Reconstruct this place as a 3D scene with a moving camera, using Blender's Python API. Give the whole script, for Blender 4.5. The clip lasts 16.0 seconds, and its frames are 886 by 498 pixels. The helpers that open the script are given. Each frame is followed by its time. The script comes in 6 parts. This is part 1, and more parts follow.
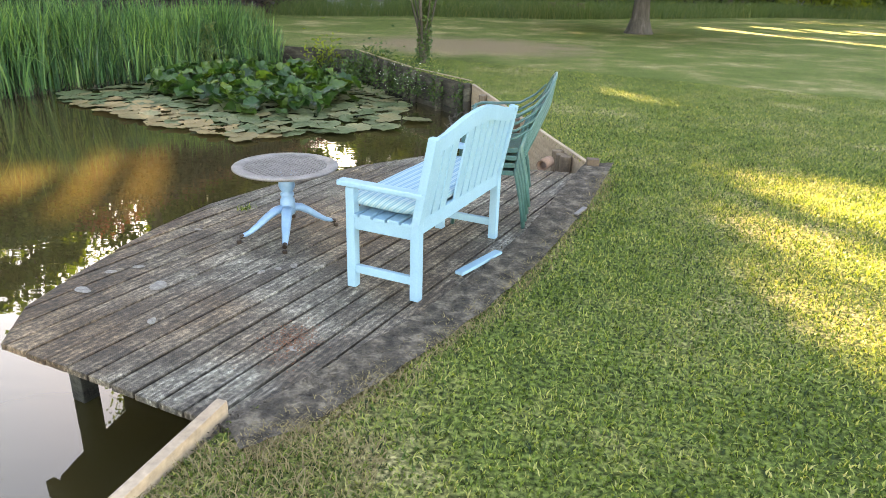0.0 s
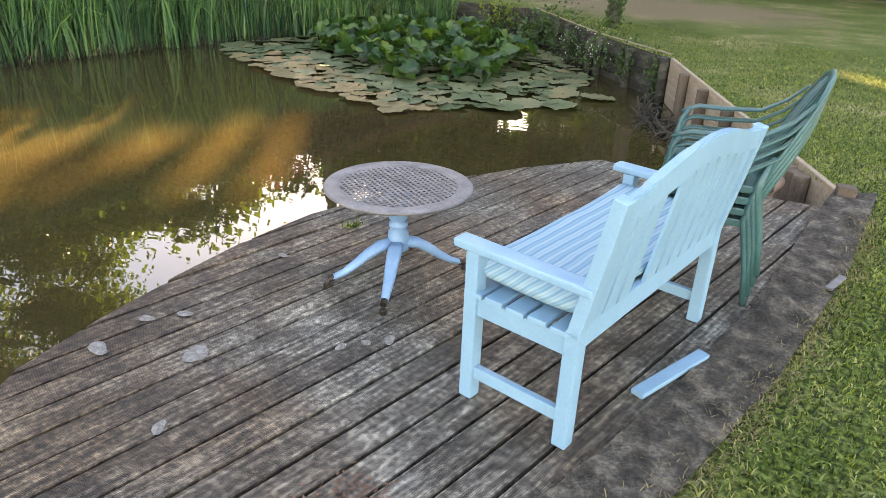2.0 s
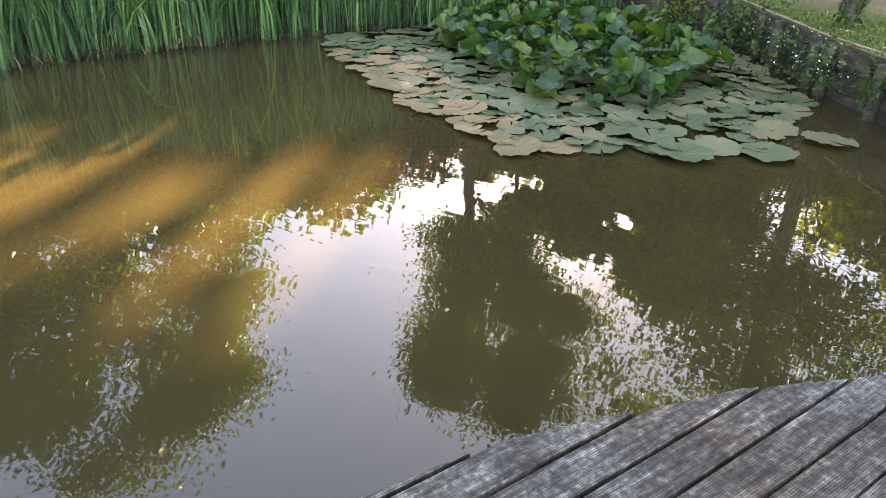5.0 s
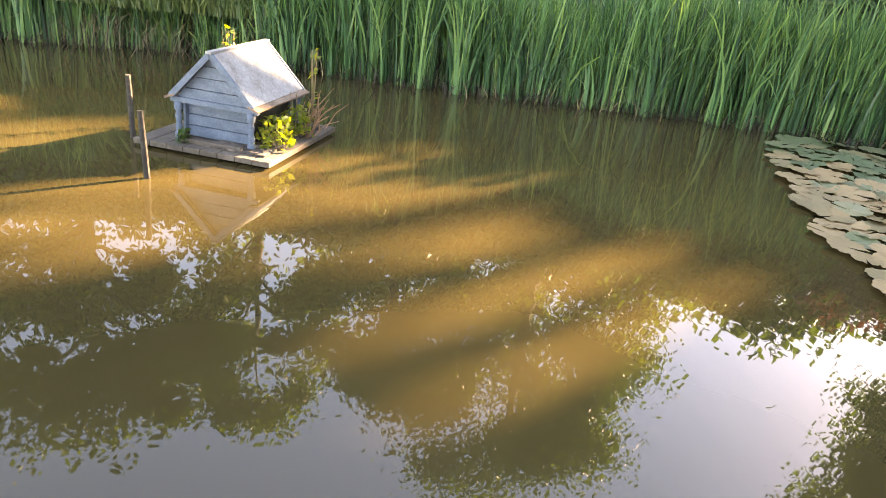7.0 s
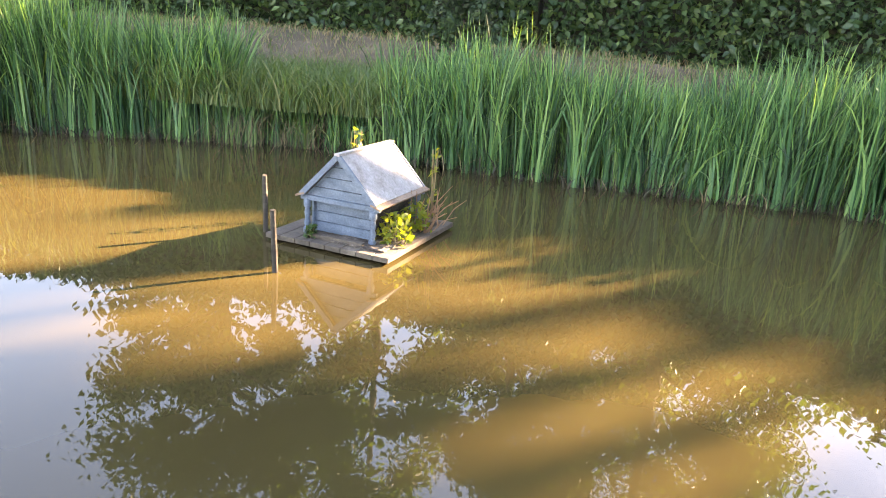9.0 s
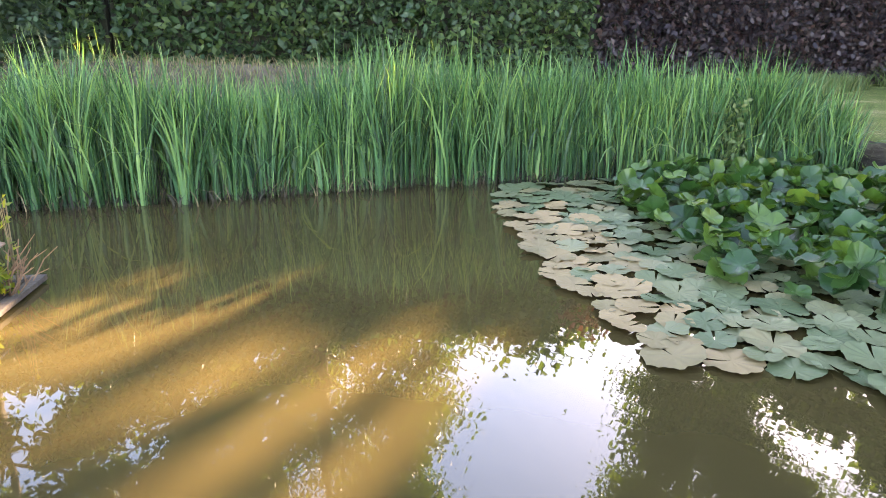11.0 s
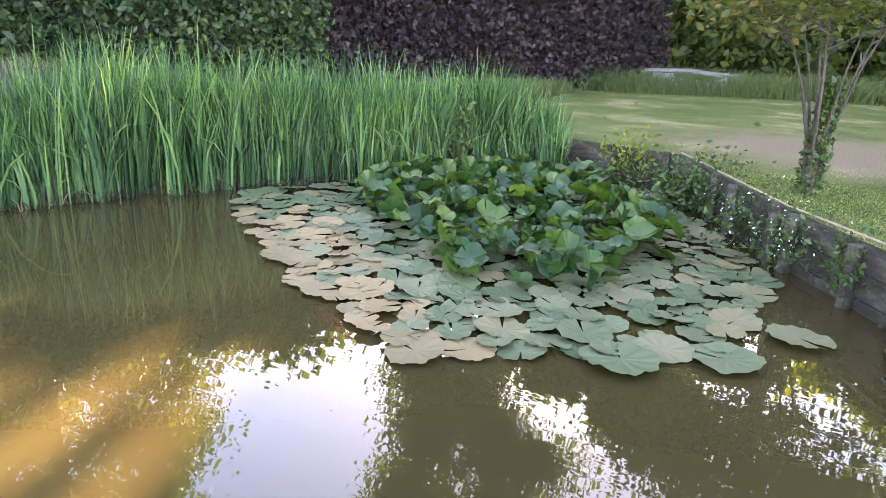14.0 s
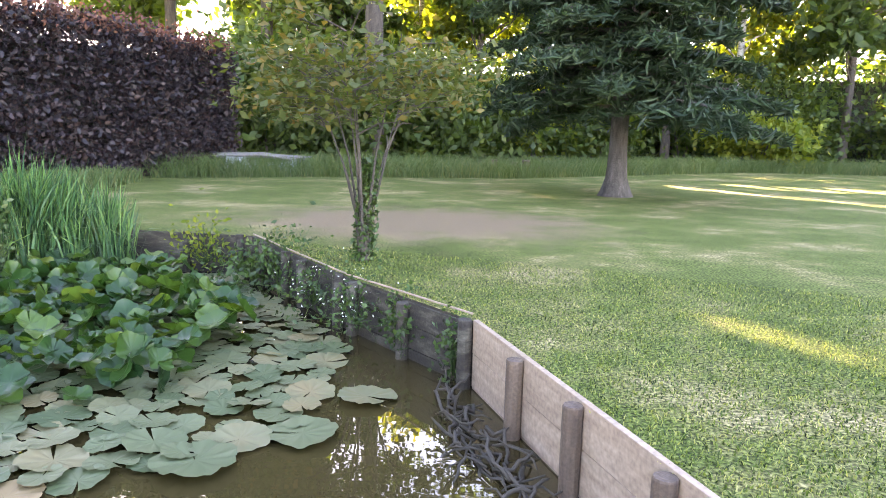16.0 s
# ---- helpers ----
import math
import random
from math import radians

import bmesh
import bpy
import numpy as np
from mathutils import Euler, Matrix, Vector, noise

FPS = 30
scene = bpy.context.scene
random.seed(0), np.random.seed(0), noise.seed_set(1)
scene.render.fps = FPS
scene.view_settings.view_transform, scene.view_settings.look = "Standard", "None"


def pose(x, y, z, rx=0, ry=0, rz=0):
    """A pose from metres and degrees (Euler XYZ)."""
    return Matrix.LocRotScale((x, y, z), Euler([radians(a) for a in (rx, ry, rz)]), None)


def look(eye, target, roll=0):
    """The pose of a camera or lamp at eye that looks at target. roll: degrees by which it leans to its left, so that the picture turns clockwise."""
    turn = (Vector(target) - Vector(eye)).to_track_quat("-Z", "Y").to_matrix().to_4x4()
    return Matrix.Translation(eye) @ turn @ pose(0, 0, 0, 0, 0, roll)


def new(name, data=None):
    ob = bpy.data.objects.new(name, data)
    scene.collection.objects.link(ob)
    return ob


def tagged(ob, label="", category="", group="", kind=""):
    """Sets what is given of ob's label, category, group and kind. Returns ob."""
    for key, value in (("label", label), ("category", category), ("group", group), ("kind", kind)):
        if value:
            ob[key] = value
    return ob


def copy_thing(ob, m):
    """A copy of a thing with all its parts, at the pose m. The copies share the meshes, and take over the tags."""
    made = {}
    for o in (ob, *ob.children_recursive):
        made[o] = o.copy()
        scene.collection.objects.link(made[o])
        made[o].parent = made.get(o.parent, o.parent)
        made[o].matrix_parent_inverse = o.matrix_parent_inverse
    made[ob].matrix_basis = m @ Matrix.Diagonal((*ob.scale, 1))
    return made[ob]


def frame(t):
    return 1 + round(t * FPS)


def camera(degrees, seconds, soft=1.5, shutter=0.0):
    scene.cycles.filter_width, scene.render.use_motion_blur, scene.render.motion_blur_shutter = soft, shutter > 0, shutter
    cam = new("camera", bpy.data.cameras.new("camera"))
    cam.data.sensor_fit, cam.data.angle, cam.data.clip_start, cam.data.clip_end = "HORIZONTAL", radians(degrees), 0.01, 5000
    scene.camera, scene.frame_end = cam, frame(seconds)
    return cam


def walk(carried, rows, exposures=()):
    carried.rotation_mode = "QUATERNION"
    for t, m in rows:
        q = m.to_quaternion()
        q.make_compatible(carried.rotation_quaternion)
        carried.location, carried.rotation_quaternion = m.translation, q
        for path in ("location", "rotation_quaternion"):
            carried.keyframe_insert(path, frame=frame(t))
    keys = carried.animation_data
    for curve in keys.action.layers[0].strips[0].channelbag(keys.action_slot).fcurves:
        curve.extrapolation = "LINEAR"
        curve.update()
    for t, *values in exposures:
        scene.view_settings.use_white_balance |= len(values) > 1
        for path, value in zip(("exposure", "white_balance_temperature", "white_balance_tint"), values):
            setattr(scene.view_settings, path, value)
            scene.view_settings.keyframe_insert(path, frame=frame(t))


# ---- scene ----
cam = camera(64.8, 16.0, soft=0.6)
PATH = [
    (0, (0.744, 0.504, 1.718), (0.531, 2.35, 0.979), 1.7),
    (0.5, (0.703, 0.791, 1.719), (0.407, 2.614, 0.952), 1.9),
    (1, (0.657, 1.182, 1.684), (0.251, 2.971, 0.885), 2.0),
    (1.5, (0.589, 1.627, 1.672), (0.06, 3.37, 0.847), 2.2),
    (2, (0.467, 2.075, 1.627), (-0.177, 3.761, 0.767), 2.2),
    (2.5, (0.343, 2.537, 1.595), (-0.466, 4.158, 0.746), 2.5),
    (3, (0.148, 2.956, 1.549), (-0.815, 4.494, 0.708), 2.7),
    (3.5, (-0.075, 3.369, 1.513), (-1.031, 4.866, 0.592), 1.0),
    (3.7, (-0.169, 3.558, 1.476), (-1.105, 5.073, 0.565), 0.4),
    (6, (-0.638, 5.424, 1.453), (-1.82, 6.713, 0.483), 5.2),
    (6.5, (-0.649, 5.711, 1.273), (-2.176, 6.653, 0.388), 5.5),
    (6.6, (-0.653, 5.766, 1.268), (-2.243, 6.621, 0.406), 6.1),
    (7, (-0.749, 5.858, 1.265), (-2.485, 6.43, 0.454), 6.6),
    (7.5, (-0.785, 5.875, 1.298), (-2.61, 6.215, 0.554), 6.0),
    (8, (-0.804, 5.859, 1.297), (-2.684, 6.056, 0.644), 3.7),
    (8.2, (-0.8, 5.863, 1.309), (-2.693, 6.025, 0.686), 3.1),
    (10.4, (-0.796, 6.007, 1.485), (-2.53, 6.814, 0.902), 1.4),
    (10.5, (-0.819, 6.023, 1.492), (-2.523, 6.895, 0.913), 0.5),
    (11, (-0.81, 6.11, 1.504), (-2.33, 7.261, 0.901), 0.0),
    (11.5, (-0.781, 6.194, 1.497), (-2.119, 7.536, 0.858), -0.0),
    (12, (-0.766, 6.213, 1.504), (-1.942, 7.683, 0.83), 0.5),
    (12.5, (-0.755, 6.229, 1.498), (-1.818, 7.775, 0.805), 1.2),
    (13, (-0.76, 6.247, 1.491), (-1.763, 7.836, 0.804), 2.0),
    (13.5, (-0.76, 6.241, 1.501), (-1.758, 7.848, 0.85), 2.2),
    (14, (-0.767, 6.23, 1.528), (-1.782, 7.85, 0.939), 2.2),
    (14.5, (-0.761, 6.23, 1.545), (-1.799, 7.864, 1.043), 1.7),
    (15, (-0.738, 6.251, 1.563), (-1.626, 7.993, 1.142), 0.5),
    (15.5, (-0.621, 6.298, 1.587), (-1.115, 8.2, 1.218), 0.5),
    (15.8, (-0.472, 6.238, 1.588), (-0.679, 8.199, 1.256), 0.4),
    (16, (-0.491, 6.372, 1.574), (-0.482, 8.345, 1.243), 1.5),
]
walk(cam, [(t, look(eye, target, roll)) for t, eye, target, roll in PATH],
     [(0, 4.20, 9100, 20), (2, 3.98, 9000, 25), (3.7, 4.00, 8800, 26), (6, 4.38, 7600, 29), (7, 4.42, 8600, 30), (10.5, 4.70, 7400, 30), (13, 4.76, 7300, 33), (16, 4.85, 7300, 36)])

# ---- world, sun, exposure ----
SUN_AZ = radians(23.5)          # left of +y
SUN_EL = radians(21.5)
TO_SUN = Vector((-math.sin(SUN_AZ) * math.cos(SUN_EL), math.cos(SUN_AZ) * math.cos(SUN_EL), math.sin(SUN_EL)))
world = bpy.data.worlds.new("sky")
scene.world = world
world.use_nodes = True
wn, wl = world.node_tree.nodes, world.node_tree.links
sky = wn.new("ShaderNodeTexSky")
sky.sky_type = "NISHITA"
sky.sun_disc = False
sky.sun_elevation = SUN_EL
sky.sun_rotation = -SUN_AZ
sky.air_density, sky.dust_density, sky.ozone_density = 1.0, 0.30, 0.35
wn["Background"].inputs["Strength"].default_value = 0.078
wl.new(sky.outputs[0], wn["Background"].inputs["Color"])
lamp = bpy.data.lights.new("sun", "SUN")
lamp.energy, lamp.angle, lamp.color = 5.0, radians(0.55), (1.0, 0.83, 0.56)
sun = new("sun", lamp)
sun.matrix_world = look(TO_SUN * 60, (0, 0, 0))


# ---- materials ----
def mat_base(name):
    m = bpy.data.materials.new(name)
    m.use_nodes = True
    nt = m.node_tree
    return m, nt.nodes, nt.links, nt.nodes["Principled BSDF"]


def ramp(nodes, stops):
    r = nodes.new("ShaderNodeValToRGB")
    e = r.color_ramp.elements
    e[0].position, e[0].color = stops[0][0], (*stops[0][1], 1)
    e[1].position, e[1].color = stops[-1][0], (*stops[-1][1], 1)
    for p, c in stops[1:-1]:
        k = e.new(p)
        k.color = (*c, 1)
    return r


def surface(name, stops, scale=(4, 4, 4), rough=0.7, bump=0.2, fine=60.0, metal=0.0, detail=6.0, vary=0.0, coords="Object", spread=0.02, grain=0.55):
    """A painted, wooden or stony surface: large mottling, fine grain, bump, and a tone of its own for each object."""
    m, nodes, links, bsdf = mat_base(name)
    tc = nodes.new("ShaderNodeTexCoord")
    mp = nodes.new("ShaderNodeMapping")
    mp.inputs["Scale"].default_value = scale
    links.new(tc.outputs[coords], mp.inputs[0])
    n1 = nodes.new("ShaderNodeTexNoise")
    n1.inputs["Scale"].default_value, n1.inputs["Detail"].default_value, n1.inputs["Roughness"].default_value = 1.0, detail, 0.65
    links.new(mp.outputs[0], n1.inputs["Vector"])
    n2 = nodes.new("ShaderNodeTexNoise")
    n2.inputs["Scale"].default_value, n2.inputs["Detail"].default_value = fine, 4.0
    links.new(tc.outputs[coords], n2.inputs["Vector"])
    r = ramp(nodes, stops)
    links.new(n1.outputs["Fac"], r.inputs[0])
    out = r.outputs[0]
    mx = nodes.new("ShaderNodeMix")
    mx.data_type, mx.blend_type = "RGBA", "MULTIPLY"
    mx.inputs[0].default_value = grain
    g = ramp(nodes, [(0.3, (0.55, 0.55, 0.55)), (0.7, (1.25, 1.25, 1.25))])
    links.new(n2.outputs["Fac"], g.inputs[0])
    links.new(out, mx.inputs[6])
    links.new(g.outputs[0], mx.inputs[7])
    out = mx.outputs[2]
    if vary:
        info = nodes.new("ShaderNodeObjectInfo")
        hsv = nodes.new("ShaderNodeHueSaturation")
        mr = nodes.new("ShaderNodeMapRange")
        mr.inputs[3].default_value, mr.inputs[4].default_value = 1 - vary, 1 + vary
        links.new(info.outputs["Random"], mr.inputs[0])
        links.new(mr.outputs[0], hsv.inputs["Value"])
        links.new(out, hsv.inputs["Color"])
        out = hsv.outputs[0]
    links.new(out, bsdf.inputs["Base Color"])
    bsdf.inputs["Roughness"].default_value, bsdf.inputs["Metallic"].default_value = rough, metal
    if bump:
        b = nodes.new("ShaderNodeBump")
        b.inputs["Strength"].default_value, b.inputs["Distance"].default_value = bump, spread
        add = nodes.new("ShaderNodeMath")
        links.new(n1.outputs["Fac"], add.inputs[0])
        links.new(n2.outputs["Fac"], add.inputs[1])
        links.new(add.outputs[0], b.inputs["Height"])
        links.new(b.outputs[0], bsdf.inputs["Normal"])
    return m


def leafy(name, stops, through_col, thin=0.4, rough=0.45, scale=0.8, spec=0.4):
    """Leaves and blades: a tone for each island, mottled over the plant, letting light through."""
    m, nodes, links, bsdf = mat_base(name)
    geo = nodes.new("ShaderNodeNewGeometry")
    n = nodes.new("ShaderNodeTexNoise")
    n.inputs["Scale"].default_value, n.inputs["Detail"].default_value = scale, 3.0
    links.new(geo.outputs["Position"], n.inputs["Vector"])
    mix = nodes.new("ShaderNodeMath")
    mix.operation = "MULTIPLY_ADD"
    mix.inputs[1].default_value = 0.55
    info = nodes.new("ShaderNodeObjectInfo")
    tone = nodes.new("ShaderNodeMath")
    links.new(geo.outputs["Random Per Island"], tone.inputs[0])
    links.new(info.outputs["Random"], tone.inputs[1])
    wrap = nodes.new("ShaderNodeMath")
    wrap.operation = "FRACT"
    links.new(tone.outputs[0], wrap.inputs[0])
    links.new(wrap.outputs[0], mix.inputs[0])
    half = nodes.new("ShaderNodeMath")
    half.operation = "MULTIPLY"
    half.inputs[1].default_value = 0.45
    links.new(n.outputs["Fac"], half.inputs[0])
    links.new(half.outputs[0], mix.inputs[2])
    r = ramp(nodes, stops)
    links.new(mix.outputs[0], r.inputs[0])
    links.new(r.outputs[0], bsdf.inputs["Base Color"])
    bsdf.inputs["Roughness"].default_value = rough
    bsdf.inputs["Specular IOR Level"].default_value = spec
    tr = nodes.new("ShaderNodeBsdfTranslucent")
    tm = nodes.new("ShaderNodeMix")
    tm.data_type, tm.blend_type = "RGBA", "MULTIPLY"
    tm.inputs[0].default_value = 1.0
    tm.inputs[7].default_value = (*through_col, 1)
    links.new(r.outputs[0], tm.inputs[6])
    links.new(tm.outputs[2], tr.inputs[0])
    ms = nodes.new("ShaderNodeMixShader")
    ms.inputs[0].default_value = thin
    links.new(bsdf.outputs[0], ms.inputs[1])
    links.new(tr.outputs[0], ms.inputs[2])
    links.new(ms.outputs[0], nodes["Material Output"].inputs[0])
    return m


def water_mat():
    m, nodes, links, bsdf = mat_base("pond_water")
    geo = nodes.new("ShaderNodeNewGeometry")
    n = nodes.new("ShaderNodeTexNoise")
    n.inputs["Scale"].default_value, n.inputs["Detail"].default_value = 0.35, 4.0
    links.new(geo.outputs["Position"], n.inputs["Vector"])
    r = ramp(nodes, [(0.3, (0.040, 0.031, 0.0120)), (0.7, (0.056, 0.042, 0.0145))])
    links.new(n.outputs["Fac"], r.inputs[0])
    links.new(r.outputs[0], bsdf.inputs["Base Color"])
    bsdf.inputs["Roughness"].default_value = 0.015
    bsdf.inputs["IOR"].default_value = 1.48
    w = nodes.new("ShaderNodeTexNoise")
    w.inputs["Scale"].default_value, w.inputs["Detail"].default_value = 5.5, 1.0
    mp = nodes.new("ShaderNodeMapping")
    mp.inputs["Rotation"].default_value = (0, 0, 0.6)
    mp.inputs["Scale"].default_value = (0.6, 1.6, 1.0)
    links.new(geo.outputs["Position"], mp.inputs[0])
    links.new(mp.outputs[0], w.inputs["Vector"])
    w2 = nodes.new("ShaderNodeTexNoise")
    w2.inputs["Scale"].default_value, w2.inputs["Detail"].default_value = 0.9, 1.0
    links.new(geo.outputs["Position"], w2.inputs["Vector"])
    mul = nodes.new("ShaderNodeMath")
    mul.operation = "MULTIPLY"
    links.new(w.outputs["Fac"], mul.inputs[0])
    links.new(w2.outputs["Fac"], mul.inputs[1])
    b = nodes.new("ShaderNodeBump")
    b.inputs["Strength"].default_value, b.inputs["Distance"].default_value = 0.06, 0.02
    links.new(mul.outputs[0], b.inputs["Height"])
    links.new(b.outputs[0], bsdf.inputs["Normal"])
    return m


def deck_mat():
    """Weathered grooved decking: fine ribs along the board, grey lichen film, browner where it is worn."""
    m, nodes, links, bsdf = mat_base("grey_decking")
    tc = nodes.new("ShaderNodeTexCoord")
    geo = nodes.new("ShaderNodeNewGeometry")
    sep = nodes.new("ShaderNodeSeparateXYZ")
    links.new(tc.outputs["Object"], sep.inputs[0])
    rib = nodes.new("ShaderNodeMath")
    rib.operation = "MULTIPLY"
    rib.inputs[1].default_value = 2 * math.pi / 0.0075
    links.new(sep.outputs["X"], rib.inputs[0])
    sn = nodes.new("ShaderNodeMath")
    sn.operation = "SINE"
    links.new(rib.outputs[0], sn.inputs[0])
    big = nodes.new("ShaderNodeTexNoise")
    big.inputs["Scale"].default_value, big.inputs["Detail"].default_value, big.inputs["Roughness"].default_value = 2.6, 10.0, 0.78
    links.new(geo.outputs["Position"], big.inputs["Vector"])
    mp = nodes.new("ShaderNodeMapping")
    mp.inputs["Scale"].default_value = (55, 5.0, 30)
    links.new(tc.outputs["Object"], mp.inputs[0])
    grain = nodes.new("ShaderNodeTexNoise")
    grain.inputs["Scale"].default_value, grain.inputs["Detail"].default_value = 1.0, 9.0
    links.new(mp.outputs[0], grain.inputs["Vector"])
    r = ramp(nodes, [(0.36, (0.018, 0.013, 0.010)), (0.46, (0.060, 0.050, 0.040)), (0.53, (0.118, 0.106, 0.090)), (0.64, (0.29, 0.275, 0.245))])
    s1 = nodes.new("ShaderNodeMath")
    s1.operation = "MULTIPLY_ADD"
    s1.inputs[1].default_value = 0.55
    links.new(big.outputs["Fac"], s1.inputs[0])
    s2 = nodes.new("ShaderNodeMath")
    s2.operation = "MULTIPLY"
    s2.inputs[1].default_value = 0.45
    links.new(grain.outputs["Fac"], s2.inputs[0])
    links.new(s2.outputs[0], s1.inputs[2])
    info = nodes.new("ShaderNodeObjectInfo")
    s3 = nodes.new("ShaderNodeMath")
    s3.operation = "MULTIPLY_ADD"
    s3.inputs[1].default_value = 0.06
    links.new(info.outputs["Random"], s3.inputs[0])
    off = nodes.new("ShaderNodeMath")
    off.operation = "SUBTRACT"
    off.inputs[1].default_value = 0.03
    links.new(s1.outputs[0], off.inputs[0])
    links.new(off.outputs[0], s3.inputs[2])
    links.new(s3.outputs[0], r.inputs[0])
    dk = nodes.new("ShaderNodeMix")
    dk.data_type, dk.blend_type = "RGBA", "MULTIPLY"
    dk.inputs[0].default_value = 0.5
    gr = ramp(nodes, [(0.1, (0.35, 0.33, 0.31)), (0.75, (1.35, 1.35, 1.35))])
    mr = nodes.new("ShaderNodeMapRange")
    mr.inputs[1].default_value = -1.0
    links.new(sn.outputs[0], mr.inputs[0])
    links.new(mr.outputs[0], gr.inputs[0])
    # crusts of grey lichen and dark mildew, a few millimetres to centimetres across
    spot = nodes.new("ShaderNodeTexNoise")
    spot.inputs["Scale"].default_value, spot.inputs["Detail"].default_value, spot.inputs["Roughness"].default_value = 34.0, 8.0, 0.75
    links.new(geo.outputs["Position"], spot.inputs["Vector"])
    sr = ramp(nodes, [(0.38, (0.26, 0.24, 0.23)), (0.50, (1.0, 1.0, 1.0)), (0.60, (2.2, 2.2, 2.15))])
    links.new(spot.outputs["Fac"], sr.inputs[0])
    crust = nodes.new("ShaderNodeMix")
    crust.data_type, crust.blend_type = "RGBA", "MULTIPLY"
    crust.inputs[0].default_value = 0.85
    links.new(r.outputs[0], crust.inputs[6])
    links.new(sr.outputs[0], crust.inputs[7])
    links.new(crust.outputs[2], dk.inputs[6])
    links.new(gr.outputs[0], dk.inputs[7])
    worn = nodes.new("ShaderNodeTexNoise")
    worn.inputs["Scale"].default_value, worn.inputs["Detail"].default_value = 0.75, 5.0
    links.new(geo.outputs["Position"], worn.inputs["Vector"])
    wr = ramp(nodes, [(0.42, (1.06, 1.06, 1.0)), (0.58, (0.86, 0.64, 0.46))])
    links.new(worn.outputs["Fac"], wr.inputs[0])
    dw = nodes.new("ShaderNodeMix")
    dw.data_type, dw.blend_type = "RGBA", "MULTIPLY"
    dw.inputs[0].default_value = 1.0
    links.new(dk.outputs[2], dw.inputs[6])
    links.new(wr.outputs[0], dw.inputs[7])
    links.new(dw.outputs[2], bsdf.inputs["Base Color"])
    bsdf.inputs["Roughness"].default_value = 0.68
    b = nodes.new("ShaderNodeBump")
    b.inputs["Strength"].default_value, b.inputs["Distance"].default_value = 0.5, 0.004
    hsum = nodes.new("ShaderNodeMath")
    links.new(mr.outputs[0], hsum.inputs[0])
    links.new(grain.outputs["Fac"], hsum.inputs[1])
    links.new(hsum.outputs[0], b.inputs["Height"])
    links.new(b.outputs[0], bsdf.inputs["Normal"])
    return m


def lawn_mat():
    m, nodes, links, bsdf = mat_base("lawn_turf")
    geo = nodes.new("ShaderNodeNewGeometry")
    big = nodes.new("ShaderNodeTexNoise")
    big.inputs["Scale"].default_value, big.inputs["Detail"].default_value, big.inputs["Roughness"].default_value = 0.55, 9.0, 0.72
    links.new(geo.outputs["Position"], big.inputs["Vector"])
    fine = nodes.new("ShaderNodeTexNoise")
    fine.inputs["Scale"].default_value, fine.inputs["Detail"].default_value = 38.0, 9.0
    links.new(geo.outputs["Position"], fine.inputs["Vector"])
    r = ramp(nodes, [(0.30, (0.065, 0.090, 0.022)), (0.47, (0.105, 0.135, 0.034)), (0.55, (0.165, 0.165, 0.06)), (0.63, (0.31, 0.26, 0.135))])
    links.new(big.outputs["Fac"], r.inputs[0])
    g = ramp(nodes, [(0.36, (0.16, 0.19, 0.13)), (0.5, (0.85, 0.87, 0.8)), (0.64, (1.9, 1.85, 1.7))])
    links.new(fine.outputs["Fac"], g.inputs[0])
    mx = nodes.new("ShaderNodeMix")
    mx.data_type, mx.blend_type = "RGBA", "MULTIPLY"
    mx.inputs[0].default_value = 0.9
    links.new(r.outputs[0], mx.inputs[6])
    links.new(g.outputs[0], mx.inputs[7])
    # bare earth round the small tree, and a dry patch
    sub = nodes.new("ShaderNodeVectorMath")
    sub.operation = "MULTIPLY_ADD"
    sub.inputs[1].default_value, sub.inputs[2].default_value = (0.42, 0.55, 0.0), (0.42 * 0.9, -0.55 * 18.6, 0.0)
    links.new(geo.outputs["Position"], sub.inputs[0])
    ln = nodes.new("ShaderNodeVectorMath")
    ln.operation = "LENGTH"
    links.new(sub.outputs[0], ln.inputs[0])
    wob = nodes.new("ShaderNodeMath")
    wob.operation = "MULTIPLY_ADD"
    wob.inputs[1].default_value = 1.9
    mid = nodes.new("ShaderNodeTexNoise")
    mid.inputs["Scale"].default_value, mid.inputs["Detail"].default_value = 1.3, 6.0
    links.new(geo.outputs["Position"], mid.inputs["Vector"])
    links.new(mid.outputs["Fac"], wob.inputs[0])
    links.new(ln.outputs["Value"], wob.inputs[2])
    er = ramp(nodes, [(0.42, (0.92, 0.92, 0.92)), (0.64, (0, 0, 0))])
    half = nodes.new("ShaderNodeMath")
    half.operation = "MULTIPLY"
    half.inputs[1].default_value = 0.25
    links.new(wob.outputs[0], half.inputs[0])
    links.new(half.outputs[0], er.inputs[0])
    earth = nodes.new("ShaderNodeMix")
    earth.data_type = "RGBA"
    links.new(er.outputs[0], earth.inputs[0])
    links.new(mx.outputs[2], earth.inputs[6])
    ec = ramp(nodes, [(0.35, (0.115, 0.080, 0.045)), (0.65, (0.30, 0.22, 0.135))])
    links.new(fine.outputs["Fac"], ec.inputs[0])
    links.new(ec.outputs[0], earth.inputs[7])
    links.new(earth.outputs[2], bsdf.inputs["Base Color"])
    bsdf.inputs["Roughness"].default_value = 0.9
    bsdf.inputs["Specular IOR Level"].default_value = 0.15
    b = nodes.new("ShaderNodeBump")
    b.inputs["Strength"].default_value, b.inputs["Distance"].default_value = 0.8, 0.03
    links.new(fine.outputs["Fac"], b.inputs["Height"])
    links.new(b.outputs[0], bsdf.inputs["Normal"])
    return m


